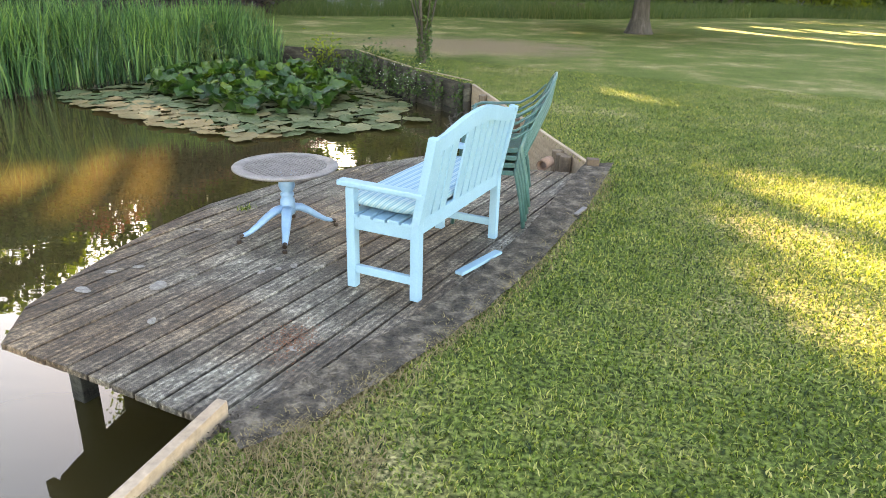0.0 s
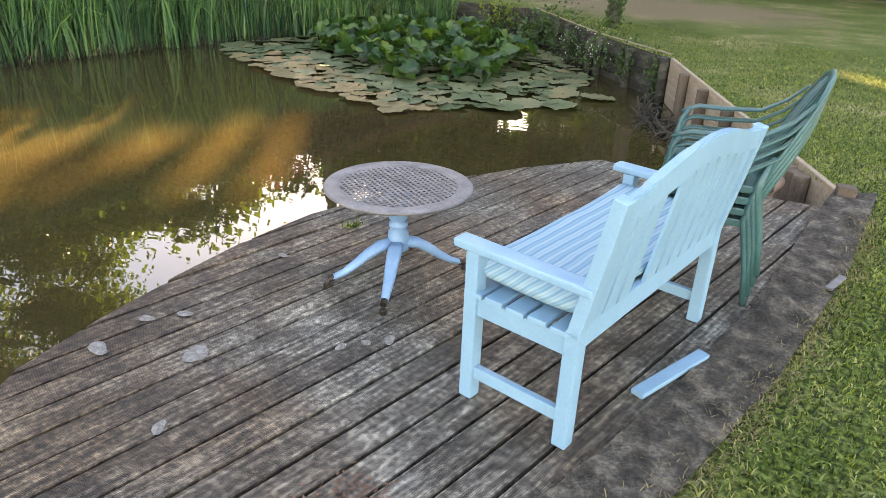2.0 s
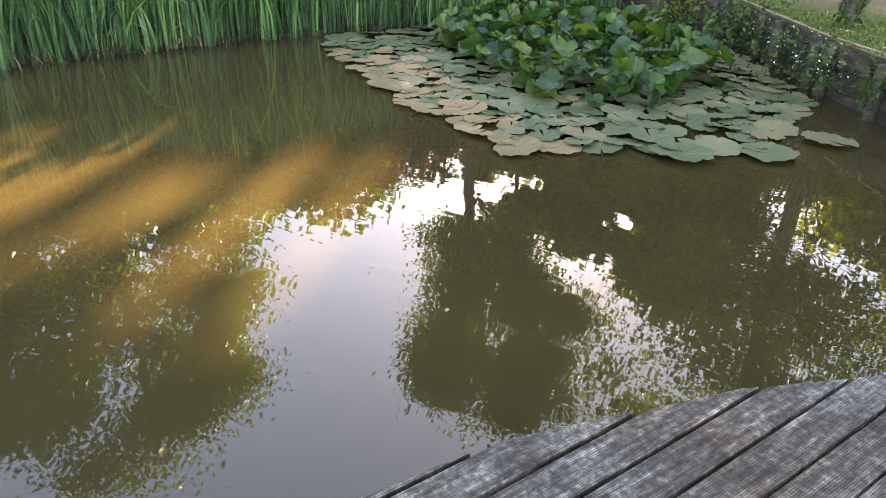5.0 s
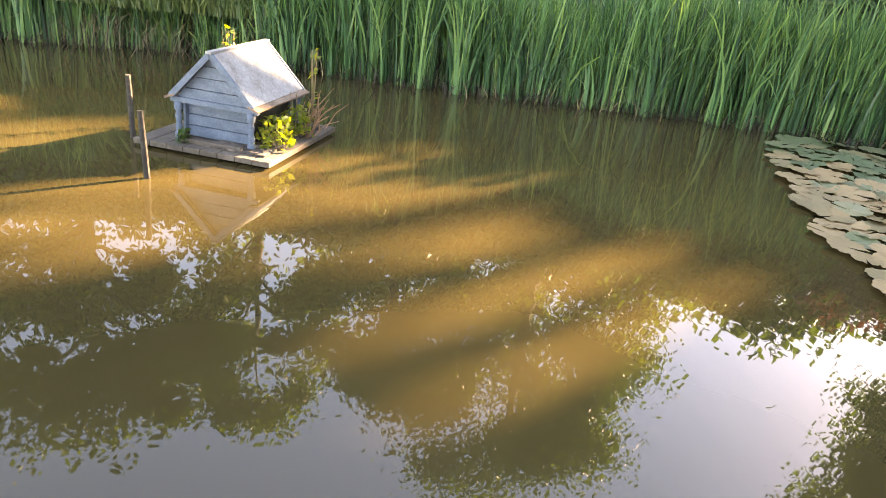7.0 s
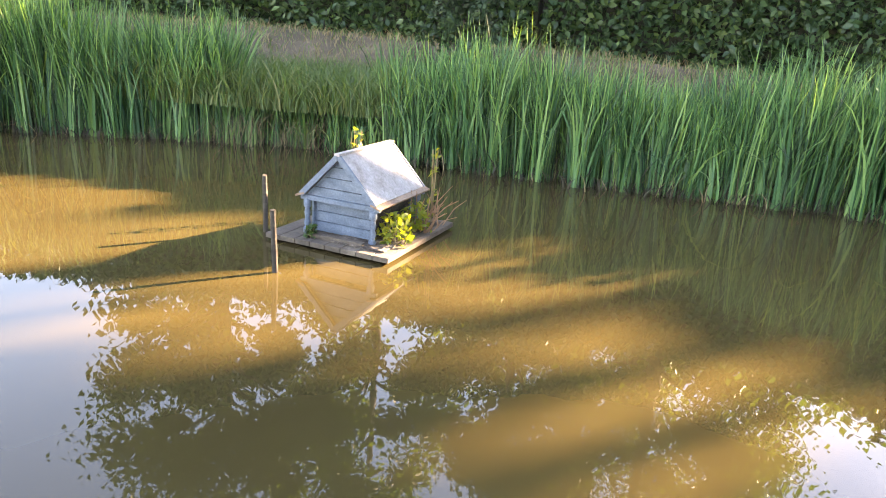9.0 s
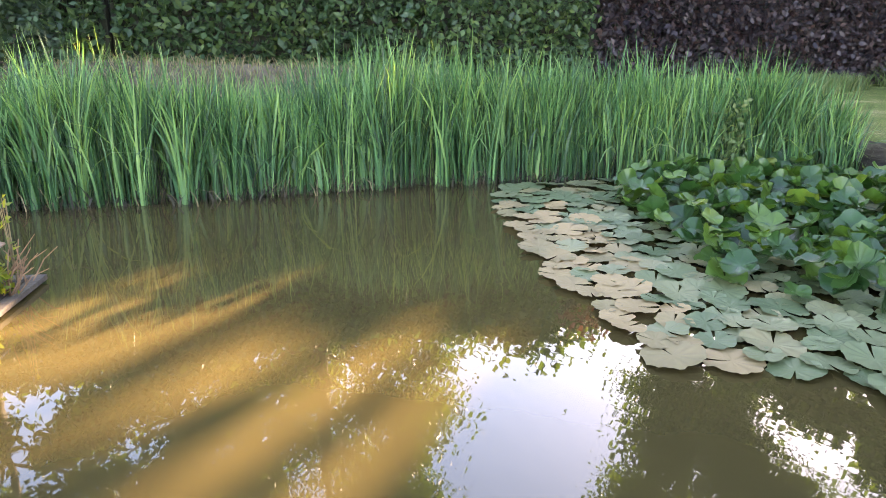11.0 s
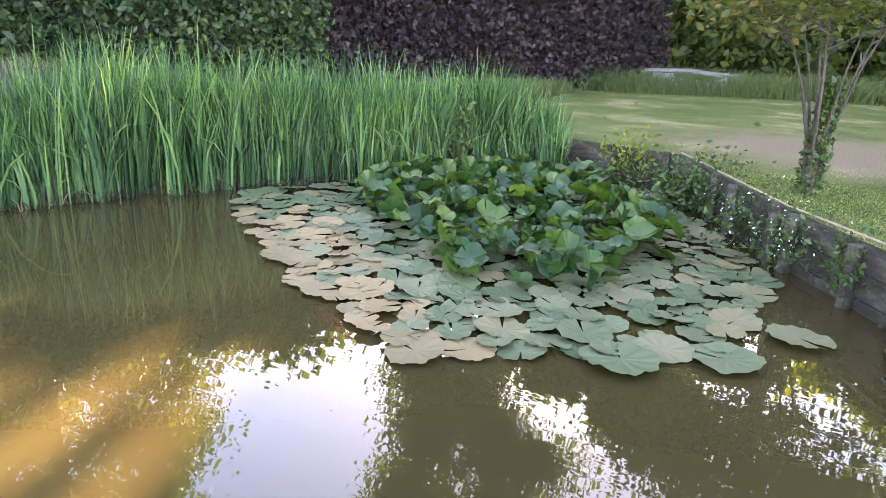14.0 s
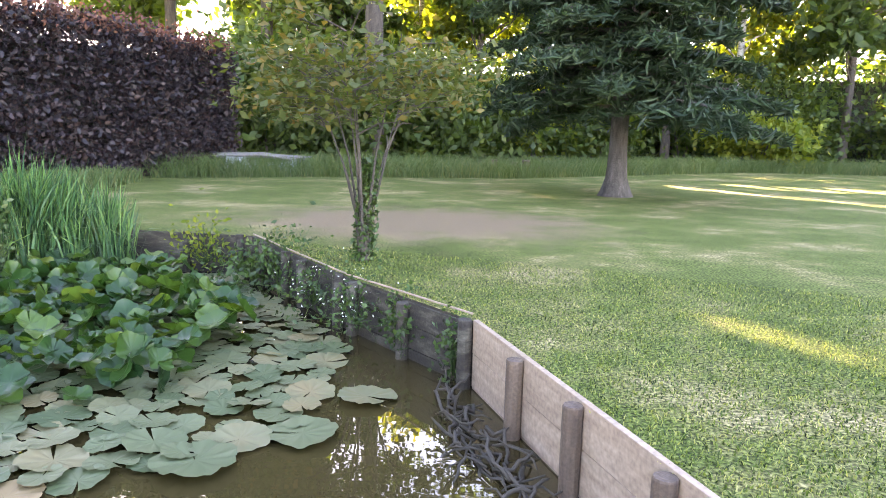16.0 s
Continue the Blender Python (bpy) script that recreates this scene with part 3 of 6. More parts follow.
def build_deck():
    turn = Matrix((DECK_U, DECK_V, Vector((0, 0, 1)))).transposed().to_4x4()
    root = thing("deck", Matrix.Translation(DECK_O) @ turn, "weathered grey grooved timber deck over the pond edge", "deck")
    local = [((Vector((x, y, 0)) - DECK_O).dot(DECK_U), (Vector((x, y, 0)) - DECK_O).dot(DECK_V)) for x, y in DECK_EDGE]
    rng = random.Random(4)
    u, pitch = min(p[0] for p in local), 0.142
    top = max(p[0] for p in local)
    while u < top:
        poly = clip_strip(local, u + 0.007, min(u + pitch - 0.007, top))
        if len(poly) > 2:
            bm = bmesh.new()
            sag = rng.uniform(-0.005, 0.004)
            prism(bm, poly, -0.032 + sag, sag)
            bmesh.ops.bevel(bm, geom=[e for e in bm.edges if abs(e.verts[0].co.z - e.verts[1].co.z) < 1e-4 and e.verts[0].co.z > -0.01], offset=0.003, segments=1, affect="EDGES")
            part("board", bm, M_DECK, root)
        u += pitch
    for v in (0.12, 0.9, 1.7, 2.5, 3.3, 4.0):
        span = [p for p in clip_strip([(b, a) for a, b in local], v - 0.02, v + 0.02)]
        us = [p[1] for p in span]
        if us:
            bm = bmesh.new()
            block(bm, ((min(us) + max(us)) / 2 + 0.05, v, -0.09), (max(us) - min(us) - 0.12, 0.05, 0.11), None, 0.003)
            part("joist", bm, M_OLDWOOD, root)
    for uu, v in ((1.50, 0.37), (0.55, 0.75), (1.30, 1.7), (0.95, 3.2), (0.3, 4.1)):
        bm = bmesh.new()
        block(bm, (uu, v, -0.60), (0.10, 0.10, 0.92), None, 0.008)
        part("support_post", bm, M_OLDWOOD, root, "dark wet support post")
    return root


build_deck()

# earth strip between deck and lawn
SOIL = [(-0.35, 2.70), (-0.14, 3.13), (0.24, 3.79), (0.58, 4.61), (0.83, 5.37), (1.11, 6.46), (1.25, 6.98), (1.34, 7.3), (1.62, 7.35), (1.52, 6.94), (1.27, 5.87), (0.91, 4.73), (0.57, 3.86),
        (0.23, 3.21), (-0.01, 2.80), (-0.24, 2.56)]


def soil_strip():
    bm = bmesh.new()
    vs = [bm.verts.new((x, y, 0.030)) for x, y in SOIL]
    bm.faces.new(vs)
    bmesh.ops.triangulate(bm, faces=bm.faces[:])
    for _ in range(4):
        bmesh.ops.subdivide_edges(bm, edges=bm.edges[:], cuts=1, use_grid_fill=True)
    for v in bm.verts:
        p = v.co * 6
        v.co.z += 0.016 * noise.noise(p) + 0.008 * noise.noise(p * 4) - (0.012)
    ob = part("soil_strip", bm, M_SOIL, None, smooth=True)
    tagged(ob, "strip of dry bare earth along the deck", "soil", kind="structure")


soil_strip()


# ---- retaining walls ----
def plank_wall(name, a, b, base, top, material, label, rows=3, post=None, posts=(), post_mat=None, thick=0.04, post_r=0.05, post_over=0.03):
    a, b = Vector((*a, 0)), Vector((*b, 0))
    d = b - a
    root = thing(name, Matrix.Translation(a) @ Matrix.Rotation(math.atan2(d.y, d.x), 4, "Z"), label, "retaining wall")
    length = d.length
    hh = (top - base) / rows
    rng = random.Random(len(name) + int(length * 10))
    for r in range(rows):
        bm = bmesh.new()
        block(bm, (length / 2, rng.uniform(-0.004, 0.004), base + hh * (r + 0.5)), (length, thick, hh - 0.007), None, 0.004)
        part("plank", bm, material, root)
    for s, over in posts:
        bm = bmesh.new()
        z1 = top + over
        lathe(bm, [(post_r, -1.2), (post_r * 1.02, z1 - 0.01), (post_r * 0.93, z1)], 12, (s * length, post_r + thick / 2 - 0.002 if post != "back" else -post_r - thick / 2, 0))
        part("post", bm, post_mat or material, root)
    return root


plank_wall("pale_wall", (1.36, 7.30), (-0.17, 12.06), -1.15, 0.03, M_PALEWOOD, "new pale timber retaining wall with brown posts", 4, None,
           ((0.075, -0.04), (0.10, -0.05), (0.125, -0.04), (0.45, -0.02), (0.63, -0.02), (0.80, -0.02)), M_POSTWOOD, 0.045, 0.062)
plank_wall("old_wall", (-0.20, 12.10), (-1.46, 13.74), -1.15, -0.02, M_OLDWOOD, "old dark mossy plank retaining wall", 5, None, ((0.0, 0.05), (0.45, 0.0), (0.9, 0.02)), M_OLDWOOD, 0.05, 0.06)
plank_wall("old_wall", (-1.48, 13.76), (-3.22, 16.48), -1.15, 0.0, M_OLDWOOD, "old dark plank wall with a pale top edge", 5, None, ((0.02, 0.03), (0.35, 0.0), (0.52, 0.02), (0.8, 0.0)), M_OLDWOOD, 0.05, 0.06)
plank_wall("old_wall", (-3.24, 16.5), (-6.6, 17.05), -1.15, 0.0, M_OLDWOOD, "old dark upright plank wall behind the lilies", 5, None, ((0.05, 0.02), (0.3, 0.03), (0.6, 0.0)), M_OLDWOOD, 0.05, 0.05)


def near_board():
    bm = bmesh.new()
    bar(bm, (-0.41, 2.80, -0.06), (-0.60, 1.75, -0.06), 0.05, 0.26, 0.005)
    return tagged(part("edge_board", bm, M_PALEWOOD, None), "pale sawn board edging the bank beside the deck", "board")


near_board()


# ---- bench ----
def build_bench():
    d = Vector((0.62 - 0.235, 5.116 - 3.981, 0)).normalized()
    root = thing("garden_bench", Matrix.Translation((0.215, 3.96, 0)) @ Matrix.Rotation(math.atan2(d.y, d.x), 4, "Z"),
                 "pale blue painted wooden two-seat garden bench on the deck", "bench")
    W, D = 1.20, 0.47
    for x in (0.03, W - 0.03):
        bm = bmesh.new()
        bar(bm, (x, 0.03, 0.0), (x, 0.03, 0.46), 0.055, 0.055, 0.006, (0, 1, 0))
        bar(bm, (x, 0.03, 0.44), (x, -0.065, 0.93), 0.055, 0.05, 0.006, (0, 1, 0))
        part("rear_leg", bm, M_BLUE, root)
        bm = bmesh.new()
        bar(bm, (x, D - 0.03, 0.0), (x, D - 0.03, 0.60), 0.055, 0.055, 0.006, (0, 1, 0))
        part("front_leg", bm, M_BLUE, root)
        bm = bmesh.new()
        bar(bm, (x, -0.02, 0.615), (x, D + 0.05, 0.62), 0.072, 0.032, 0.009)
        part("armrest", bm, M_BLUE, root)
        bm = bmesh.new()
        bar(bm, (x, 0.05, 0.115), (x, D - 0.05, 0.115), 0.028, 0.05, 0.004)
        part("side_stretcher", bm, M_BLUE, root)
        bm = bmesh.new()
        bar(bm, (x, 0.05, 0.395), (x, D - 0.05, 0.395), 0.03, 0.075, 0.004)
        part("side_rail", bm, M_BLUE, root)
    bm = bmesh.new()
    bar(bm, (0.05, D - 0.03, 0.395), (W - 0.05, D - 0.03, 0.395), 0.03, 0.075, 0.004)
    part("front_rail", bm, M_BLUE, root)
    bm = bmesh.new()
    bar(bm, (0.05, 0.025, 0.43), (W - 0.05, 0.025, 0.43), 0.03, 0.085, 0.004)
    part("back_rail", bm, M_BLUE, root)
    for k in range(5):
        bm = bmesh.new()
        y = 0.075 + k * 0.088
        bar(bm, (0.0, y, 0.442 + 0.004 * (k % 2)), (W, y, 0.442), 0.072, 0.020, 0.004)
        part("seat_slat", bm, M_BLUE, root)
    # curved top rail
    bm = bmesh.new()
    n = 24
    rows = []
    for i in range(n + 1):
        s = i / n
        x = 0.02 + (W - 0.04) * s
        hump = 0.5 - 0.5 * math.cos(2 * math.pi * min(max((s - 0.04) / 0.92, 0), 1))
        zt = 0.925 + 0.085 * hump ** 0.8
        zb = zt - 0.085 - 0.01 * hump
        y0 = -0.055 - 0.02 * hump
        rows.append([bm.verts.new((x, y0 + e, z)) for e, z in ((-0.018, zb), (0.014, zb), (0.010, zt), (-0.024, zt))])
    for a, b in zip(rows, rows[1:]):
        for k in range(4):
            bm.faces.new((a[k], a[(k + 1) % 4], b[(k + 1) % 4], b[k]))
    bm.faces.new(rows[0])
    bm.faces.new(rows[-1][::-1])
    bmesh.ops.bevel(bm, geom=[e for e in bm.edges if abs(e.verts[0].co.x - e.verts[1].co.x) > 0.02], offset=0.006, segments=2, affect="EDGES")
    part("top_rail", bm, M_BLUE, root)
    m = 11
    for k in range(m):
        if k == 3:
            continue
        s = (k + 0.5) / m
        x = 0.06 + (W - 0.12) * s
        hump = 0.5 - 0.5 * math.cos(2 * math.pi * s)
        bm = bmesh.new()
        bar(bm, (x, 0.02, 0.46), (x, -0.06 - 0.01 * hump, 0.87 + 0.08 * hump), 0.080, 0.014, 0.003, (0, 1, 0))
        part("back_slat", bm, M_BLUE, root)
    return root


BENCH = build_bench()


# ---- table ----
def build_table():
    root = thing("pedestal_table", Matrix.Translation((-0.825, 4.85, 0)) @ Matrix.Rotation(radians(0), 4, "Z"),
                 "round pedestal table with pierced grey top and blue legs", "table")
    R, Z = 0.347, 0.497
    bm = bmesh.new()
    n = 64
    prof = [(0.272, Z - 0.014), (0.332, Z - 0.022), (R, Z - 0.012), (R, Z - 0.004), (R - 0.010, Z), (0.286, Z), (0.272, Z - 0.004)]
    rings = [[bm.verts.new((r * math.cos(k * 2 * math.pi / n), r * math.sin(k * 2 * math.pi / n), z)) for k in range(n)] for r, z in prof]
    for a, b in zip(rings, rings[1:] + rings[:1]):
        for k in range(n):
            bm.faces.new((a[k], a[(k + 1) % n], b[(k + 1) % n], b[k]))
    top = part("tabletop", bm, M_TABLETOP, root, "grey pierced lattice top", True)
    # lattice: woven bars with square holes
    bm = bmesh.new()
    r, step = 0.276, 0.0265
    k = -11
    while k <= 11:
        c = k * step
        if abs(c) < r:
            half = math.sqrt(r * r - c * c)
            bar(bm, (c, -half, Z - 0.006), (c, half, Z - 0.006), 0.0098, 0.004, 0)
            bar(bm, (-half, c, Z - 0.0075), (half, c, Z - 0.0075), 0.0098, 0.004, 0)
        k += 1
    bmesh.ops.rotate(bm, cent=(0, 0, 0), matrix=Matrix.Rotation(radians(52), 3, "Z"), verts=bm.verts[:])
    part("lattice", bm, M_TABLETOP, top)
    bm = bmesh.new()
    lathe(bm, [(0.075, Z - 0.03), (0.075, Z - 0.045), (0.042, Z - 0.06), (0.036, Z - 0.085), (0.052, Z - 0.115), (0.056, Z - 0.14), (0.045, Z - 0.17), (0.032, Z - 0.185), (0.046, Z - 0.195),
               (0.046, Z - 0.21), (0.036, Z - 0.22), (0.050, Z - 0.24), (0.050, Z - 0.33), (0.030, Z - 0.345)][::-1], 24)
    part("column", bm, M_TABLEBLUE, root, "turned blue column", True)
    bm = bmesh.new()
    for a in (radians(20), radians(110)):
        bar(bm, (-0.15 * math.cos(a), -0.15 * math.sin(a), Z - 0.024), (0.15 * math.cos(a), 0.15 * math.sin(a), Z - 0.024), 0.05, 0.018, 0.003)
    part("top_brace", bm, M_OLDWOOD, root)
    for ang in (221, 284, 41, 104):
        a = radians(ang)
        bm = bmesh.new()
        pts = [(0.035, 0.200), (0.09, 0.190), (0.15, 0.155), (0.21, 0.110), (0.27, 0.072), (0.325, 0.052)]
        rad = [0.038, 0.037, 0.033, 0.028, 0.022, 0.018]
        sweep(bm, [(p * math.cos(a), p * math.sin(a), z) for p, z in pts], rad, 8, 0.75)
        leg = part("leg", bm, M_TABLEBLUE, root, "", True)
        bm = bmesh.new()
        sweep(bm, [(p * math.cos(a), p * math.sin(a), z) for p, z in ((0.318, 0.054), (0.345, 0.046))], [0.018, 0.016], 10)
        lathe(bm, [(0.010, -0.012), (0.017, -0.006), (0.017, 0.010), (0.010, 0.016)], 12, (0.352 * math.cos(a), 0.352 * math.sin(a), 0.014))
        part("castor", bm, M_CASTOR, leg, "dark metal castor")
    return root


M_CASTOR = surface("dark_castor", [(0.3, (0.02, 0.015, 0.012)), (0.7, (0.07, 0.05, 0.04))], (20, 20, 20), 0.45, 0.1, 90, 0.6)
build_table()


# ---- stacked plastic chairs ----
def build_chair():
    """Local: x to the sitter's side, y towards the front, z up; rear legs at y = 0."""
    root = thing("plastic_chair", Matrix(), "faded green plastic slatted garden armchair in a stack", "chair", "stacked chairs")
    W, D = 0.52, 0.44
    for sx in (-1, 1):
        x = sx * W / 2
        bm = bmesh.new()
        sweep(bm, [(x, -0.06, 0.0), (x * 0.98, -0.03, 0.2), (x * 0.94, 0.02, 0.42), (x * 0.90, -0.02, 0.56)], [0.028, 0.03, 0.034, 0.02], 8, 0.6)
        part("rear_leg", bm, M_GREENPLASTIC, root, "", True)
        bm = bmesh.new()
        sweep(bm, [(x, D + 0.02, 0.0), (x * 0.98, D - 0.01, 0.3), (x * 0.99, D - 0.03, 0.56), (x * 1.0, D - 0.06, 0.625)], [0.026, 0.027, 0.028, 0.022], 8, 0.6)
        part("front_leg", bm, M_GREENPLASTIC, root, "", True)
        bm = bmesh.new()
        sweep(bm, [(x, D - 0.02, 0.60), (x * 1.02, D - 0.10, 0.635), (x * 1.02, 0.22, 0.635), (x * 0.98, 0.05, 0.65), (x * 0.92, -0.06, 0.72), (x * 0.8, -0.13, 0.80)], [0.018, 0.028, 0.028, 0.024, 0.020, 0.016], 8, 0.4)
        part("armrest", bm, M_GREENPLASTIC, root, "", True)
    for k in range(7):
        bm = bmesh.new()
        y = 0.04 + k * 0.060
        dip = 0.012 * math.sin(math.pi * k / 6)
        bar(bm, (-W / 2 + 0.03, y, 0.405 - dip), (W / 2 - 0.03, y, 0.405 - dip), 0.058, 0.010, 0.003)
        part("seat_slat", bm, M_GREENPLASTIC, root)
    for sx in (-1, 1):
        bm = bmesh.new()
        bar(bm, (sx * (W / 2 - 0.02), 0.0, 0.40), (sx * (W / 2 - 0.02), D - 0.02, 0.40), 0.03, 0.035, 0.005)
        part("seat_rail", bm, M_GREENPLASTIC, root)
    # arched back frame
    bm = bmesh.new()
    pts = []
    for i in range(15):
        a = math.pi * i / 14
        w = 0.235 * math.cos(a)
        s = math.sin(a) ** 0.7
        pts.append((w, -0.02 - 0.17 * s, 0.50 + 0.40 * s))
    pts = [(0.225, 0.03, 0.40)] + pts + [(-0.225, 0.03, 0.40)]
    sweep(bm, pts, [0.02] * len(pts), 8, 0.6)
    part("back_frame", bm, M_GREENPLASTIC, root, "", True)
    for k in range(-3, 4):
        s = math.sqrt(max(0.0, 1 - (k / 4.0) ** 2)) ** 0.7
        bm = bmesh.new()
        sweep(bm, [(0.042 * k, 0.02, 0.41), (0.05 * k, -0.035, 0.58), (0.055 * k, -0.02 - 0.165 * s, 0.49 + 0.40 * s)], [0.011, 0.012, 0.010], 6, 0.5)
        part("back_slat", bm, M_GREENPLASTIC, root)
    return root


CHAIR_TURN = Matrix.Rotation(math.atan2(0.0, -1.0) - math.pi / 2, 4, "Z")
CHAIR_AT = Vector((0.71, 5.585, 0))
chair = build_chair()
chair.matrix_basis = Matrix.Translation(CHAIR_AT) @ CHAIR_TURN
for i in range(1, 4):
    copy_thing(chair, Matrix.Translation(CHAIR_AT + CHAIR_TURN.to_3x3() @ Vector((0, -0.008 * i, 0.055 * i))) @ CHAIR_TURN)


# ---- duck house ----
def build_house():
    ang = math.atan2(0.506, -0.861)
    root = thing("duck_house", Matrix.Translation((-7.10, 5.94, WATER)) @ Matrix.Rotation(ang - math.pi / 2, 4, "Z"),
                 "small weathered blue-grey floating duck house on a raft", "duck house")
    # local: y away from the walker, x to the walker's right
    for k in range(8):
        bm = bmesh.new()
        block(bm, (-0.543 + k * 0.155, 0.0, 0.045), (0.147, 1.34, 0.045), None, 0.004)
        part("raft_plank", bm, M_RAFT, root, "mossy raft plank")
    bm = bmesh.new()
    for k in range(3):
        block(bm, (0.0, -0.355, 0.12 + k * 0.095), (0.60, 0.022, 0.090), None, 0.003)
    part("front_wall", bm, M_GREYBLUE, root)
    bm = bmesh.new()
    for k in range(3):
        block(bm, (-0.30, -0.02, 0.12 + k * 0.095), (0.022, 0.78, 0.090), None, 0.003)
    part("side_wall", bm, M_GREYBLUE, root)
    bm = bmesh.new()
    block(bm, (0.26, 0.0, 0.215), (0.02, 0.72, 0.29), None, 0.003)
    part("side_wall", bm, M_OLDWOOD, root)
    bm = bmesh.new()
    block(bm, (0, 0.38, 0.215), (0.56, 0.02, 0.29), None, 0.003)
    part("rear_wall", bm, M_GREYBLUE, root)
    for y in (-0.43, 0.38):
        for k in range(4):
            z0, z1 = 0.40 + 0.098 * k, 0.40 + 0.098 * (k + 1) - 0.006
            w0, w1 = 0.36 * (0.79 - z0) / 0.39, max(0.36 * (0.79 - z1) / 0.39, 0.004)
            yy = y + 0.004 * (k % 2)
            bm = bmesh.new()
            vs = [bm.verts.new((x, yy, z)) for x, z in ((-w0, z0), (w0, z0), (w1, z1), (-w1, z1))]
            ws = [bm.verts.new((x, yy + 0.02, z)) for x, z in ((-w0, z0), (w0, z0), (w1, z1), (-w1, z1))]
            bm.faces.new(vs)
            bm.faces.new(ws[::-1])
            for i in range(4):
                bm.faces.new((vs[i], ws[i], ws[(i + 1) % 4], vs[(i + 1) % 4]))
            part("gable_board", bm, M_GREYBLUE, root)
        bm = bmesh.new()
        block(bm, (0, y - 0.005 if y < 0 else y + 0.03, 0.39), (0.80, 0.04, 0.045), None, 0.005)
        part("beam", bm, M_GREYBLUE, root)
    for s in (-1, 1):
        bm = bmesh.new()
        slope = math.atan2(0.42, 0.41)
        turn = Matrix.Rotation(s * slope, 3, "Y")
        c = Vector((s * 0.184, -0.02, 0.622))
        block(bm, c, (0.535, 0.94, 0.02), turn, 0.004)
        part("roof_panel", bm, M_ROOF, root, "pale lichen-grey roof panel")
        for y in (-0.485, 0.445):
            bm = bmesh.new()
            block(bm, Vector((s * 0.184, y, 0.614)), (0.54, 0.022, 0.05), turn, 0.004)
            part("verge_board", bm, M_GREYBLUE, root)
        bm = bmesh.new()
        block(bm, Vector((s * 0.380, -0.01, 0.420)), (0.10, 0.98, 0.018), Matrix.Rotation(s * 0.35, 3, "Y"), 0.004)
        part("eave_board", bm, M_EAVE, root, "weathered brown eave board")
    bm = bmesh.new()
    block(bm, (0, -0.02, 0.818), (0.05, 0.98, 0.022), None, 0.006)
    part("ridge_cap", bm, M_ROOF, root)
    bm = bmesh.new()
    block(bm, (0.02, -0.53, 0.085), (0.56, 0.06, 0.04), None, 0.008)
    part("door_sill", bm, M_RAFT, root, "rotten timber sill")
    bm = bmesh.new()
    block(bm, (0.26, 0.0, 0.076), (0.52, 1.15, 0.016), None, 0.004)
    part("turf_bed", bm, M_SOIL, root, "bed of dry earth")
    for sx in (-1, 1):
        for y in (-0.44, 0.40):
            bm = bmesh.new()
            lathe(bm, [(0.034, 0.06), (0.034, 0.11), (0.022, 0.12), (0.030, 0.16), (0.020, 0.20), (0.028, 0.25), (0.020, 0.29), (0.034, 0.31), (0.034, 0.375)], 12, (sx * 0.335, y, 0))
            part("corner_post", bm, M_GREYBLUE, root, "turned corner post", True)
    return root


M_EAVE = surface("brown_eave_timber", [(0.3, (0.13, 0.085, 0.055)), (0.7, (0.30, 0.22, 0.15))], (6, 3, 6), 0.8, 0.4, 50)
M_RAFT = surface("mossy_raft_plank", [(0.3, (0.05, 0.038, 0.026)), (0.6, (0.11, 0.088, 0.062)), (0.8, (0.19, 0.155, 0.115))], (4, 4, 4), 0.85, 0.4, 40)
M_GREYBLUE = surface("weathered_grey_blue", [(0.3, (0.055, 0.085, 0.115)), (0.7, (0.125, 0.165, 0.21))], (5, 5, 12), 0.7, 0.25, 60)
M_ROOF = surface("chalky_roof", [(0.3, (0.20, 0.185, 0.155)), (0.46, (0.30, 0.285, 0.26)), (0.7, (0.38, 0.37, 0.35))], (7, 7, 7), 0.8, 0.2, 50)
HOUSE = build_house()


def stake(x, y, h, tilt):
    bm = bmesh.new()
    sweep(bm, [(0, 0, -0.9), (0, 0, h * 0.5), (0.01, 0, h)], [0.024, 0.023, 0.021], 10)
    ob = part("mooring_stake", bm, M_OLDWOOD, None)
    ob.matrix_basis = pose(x, y, WATER, *tilt)
    tagged(ob, "weathered round mooring stake standing in the pond", "stake", "mooring stakes")


stake(-6.015, 5.25, 0.50, (2, -2, 0))
stake(-7.06, 5.04, 0.54, (0, 2, 0))


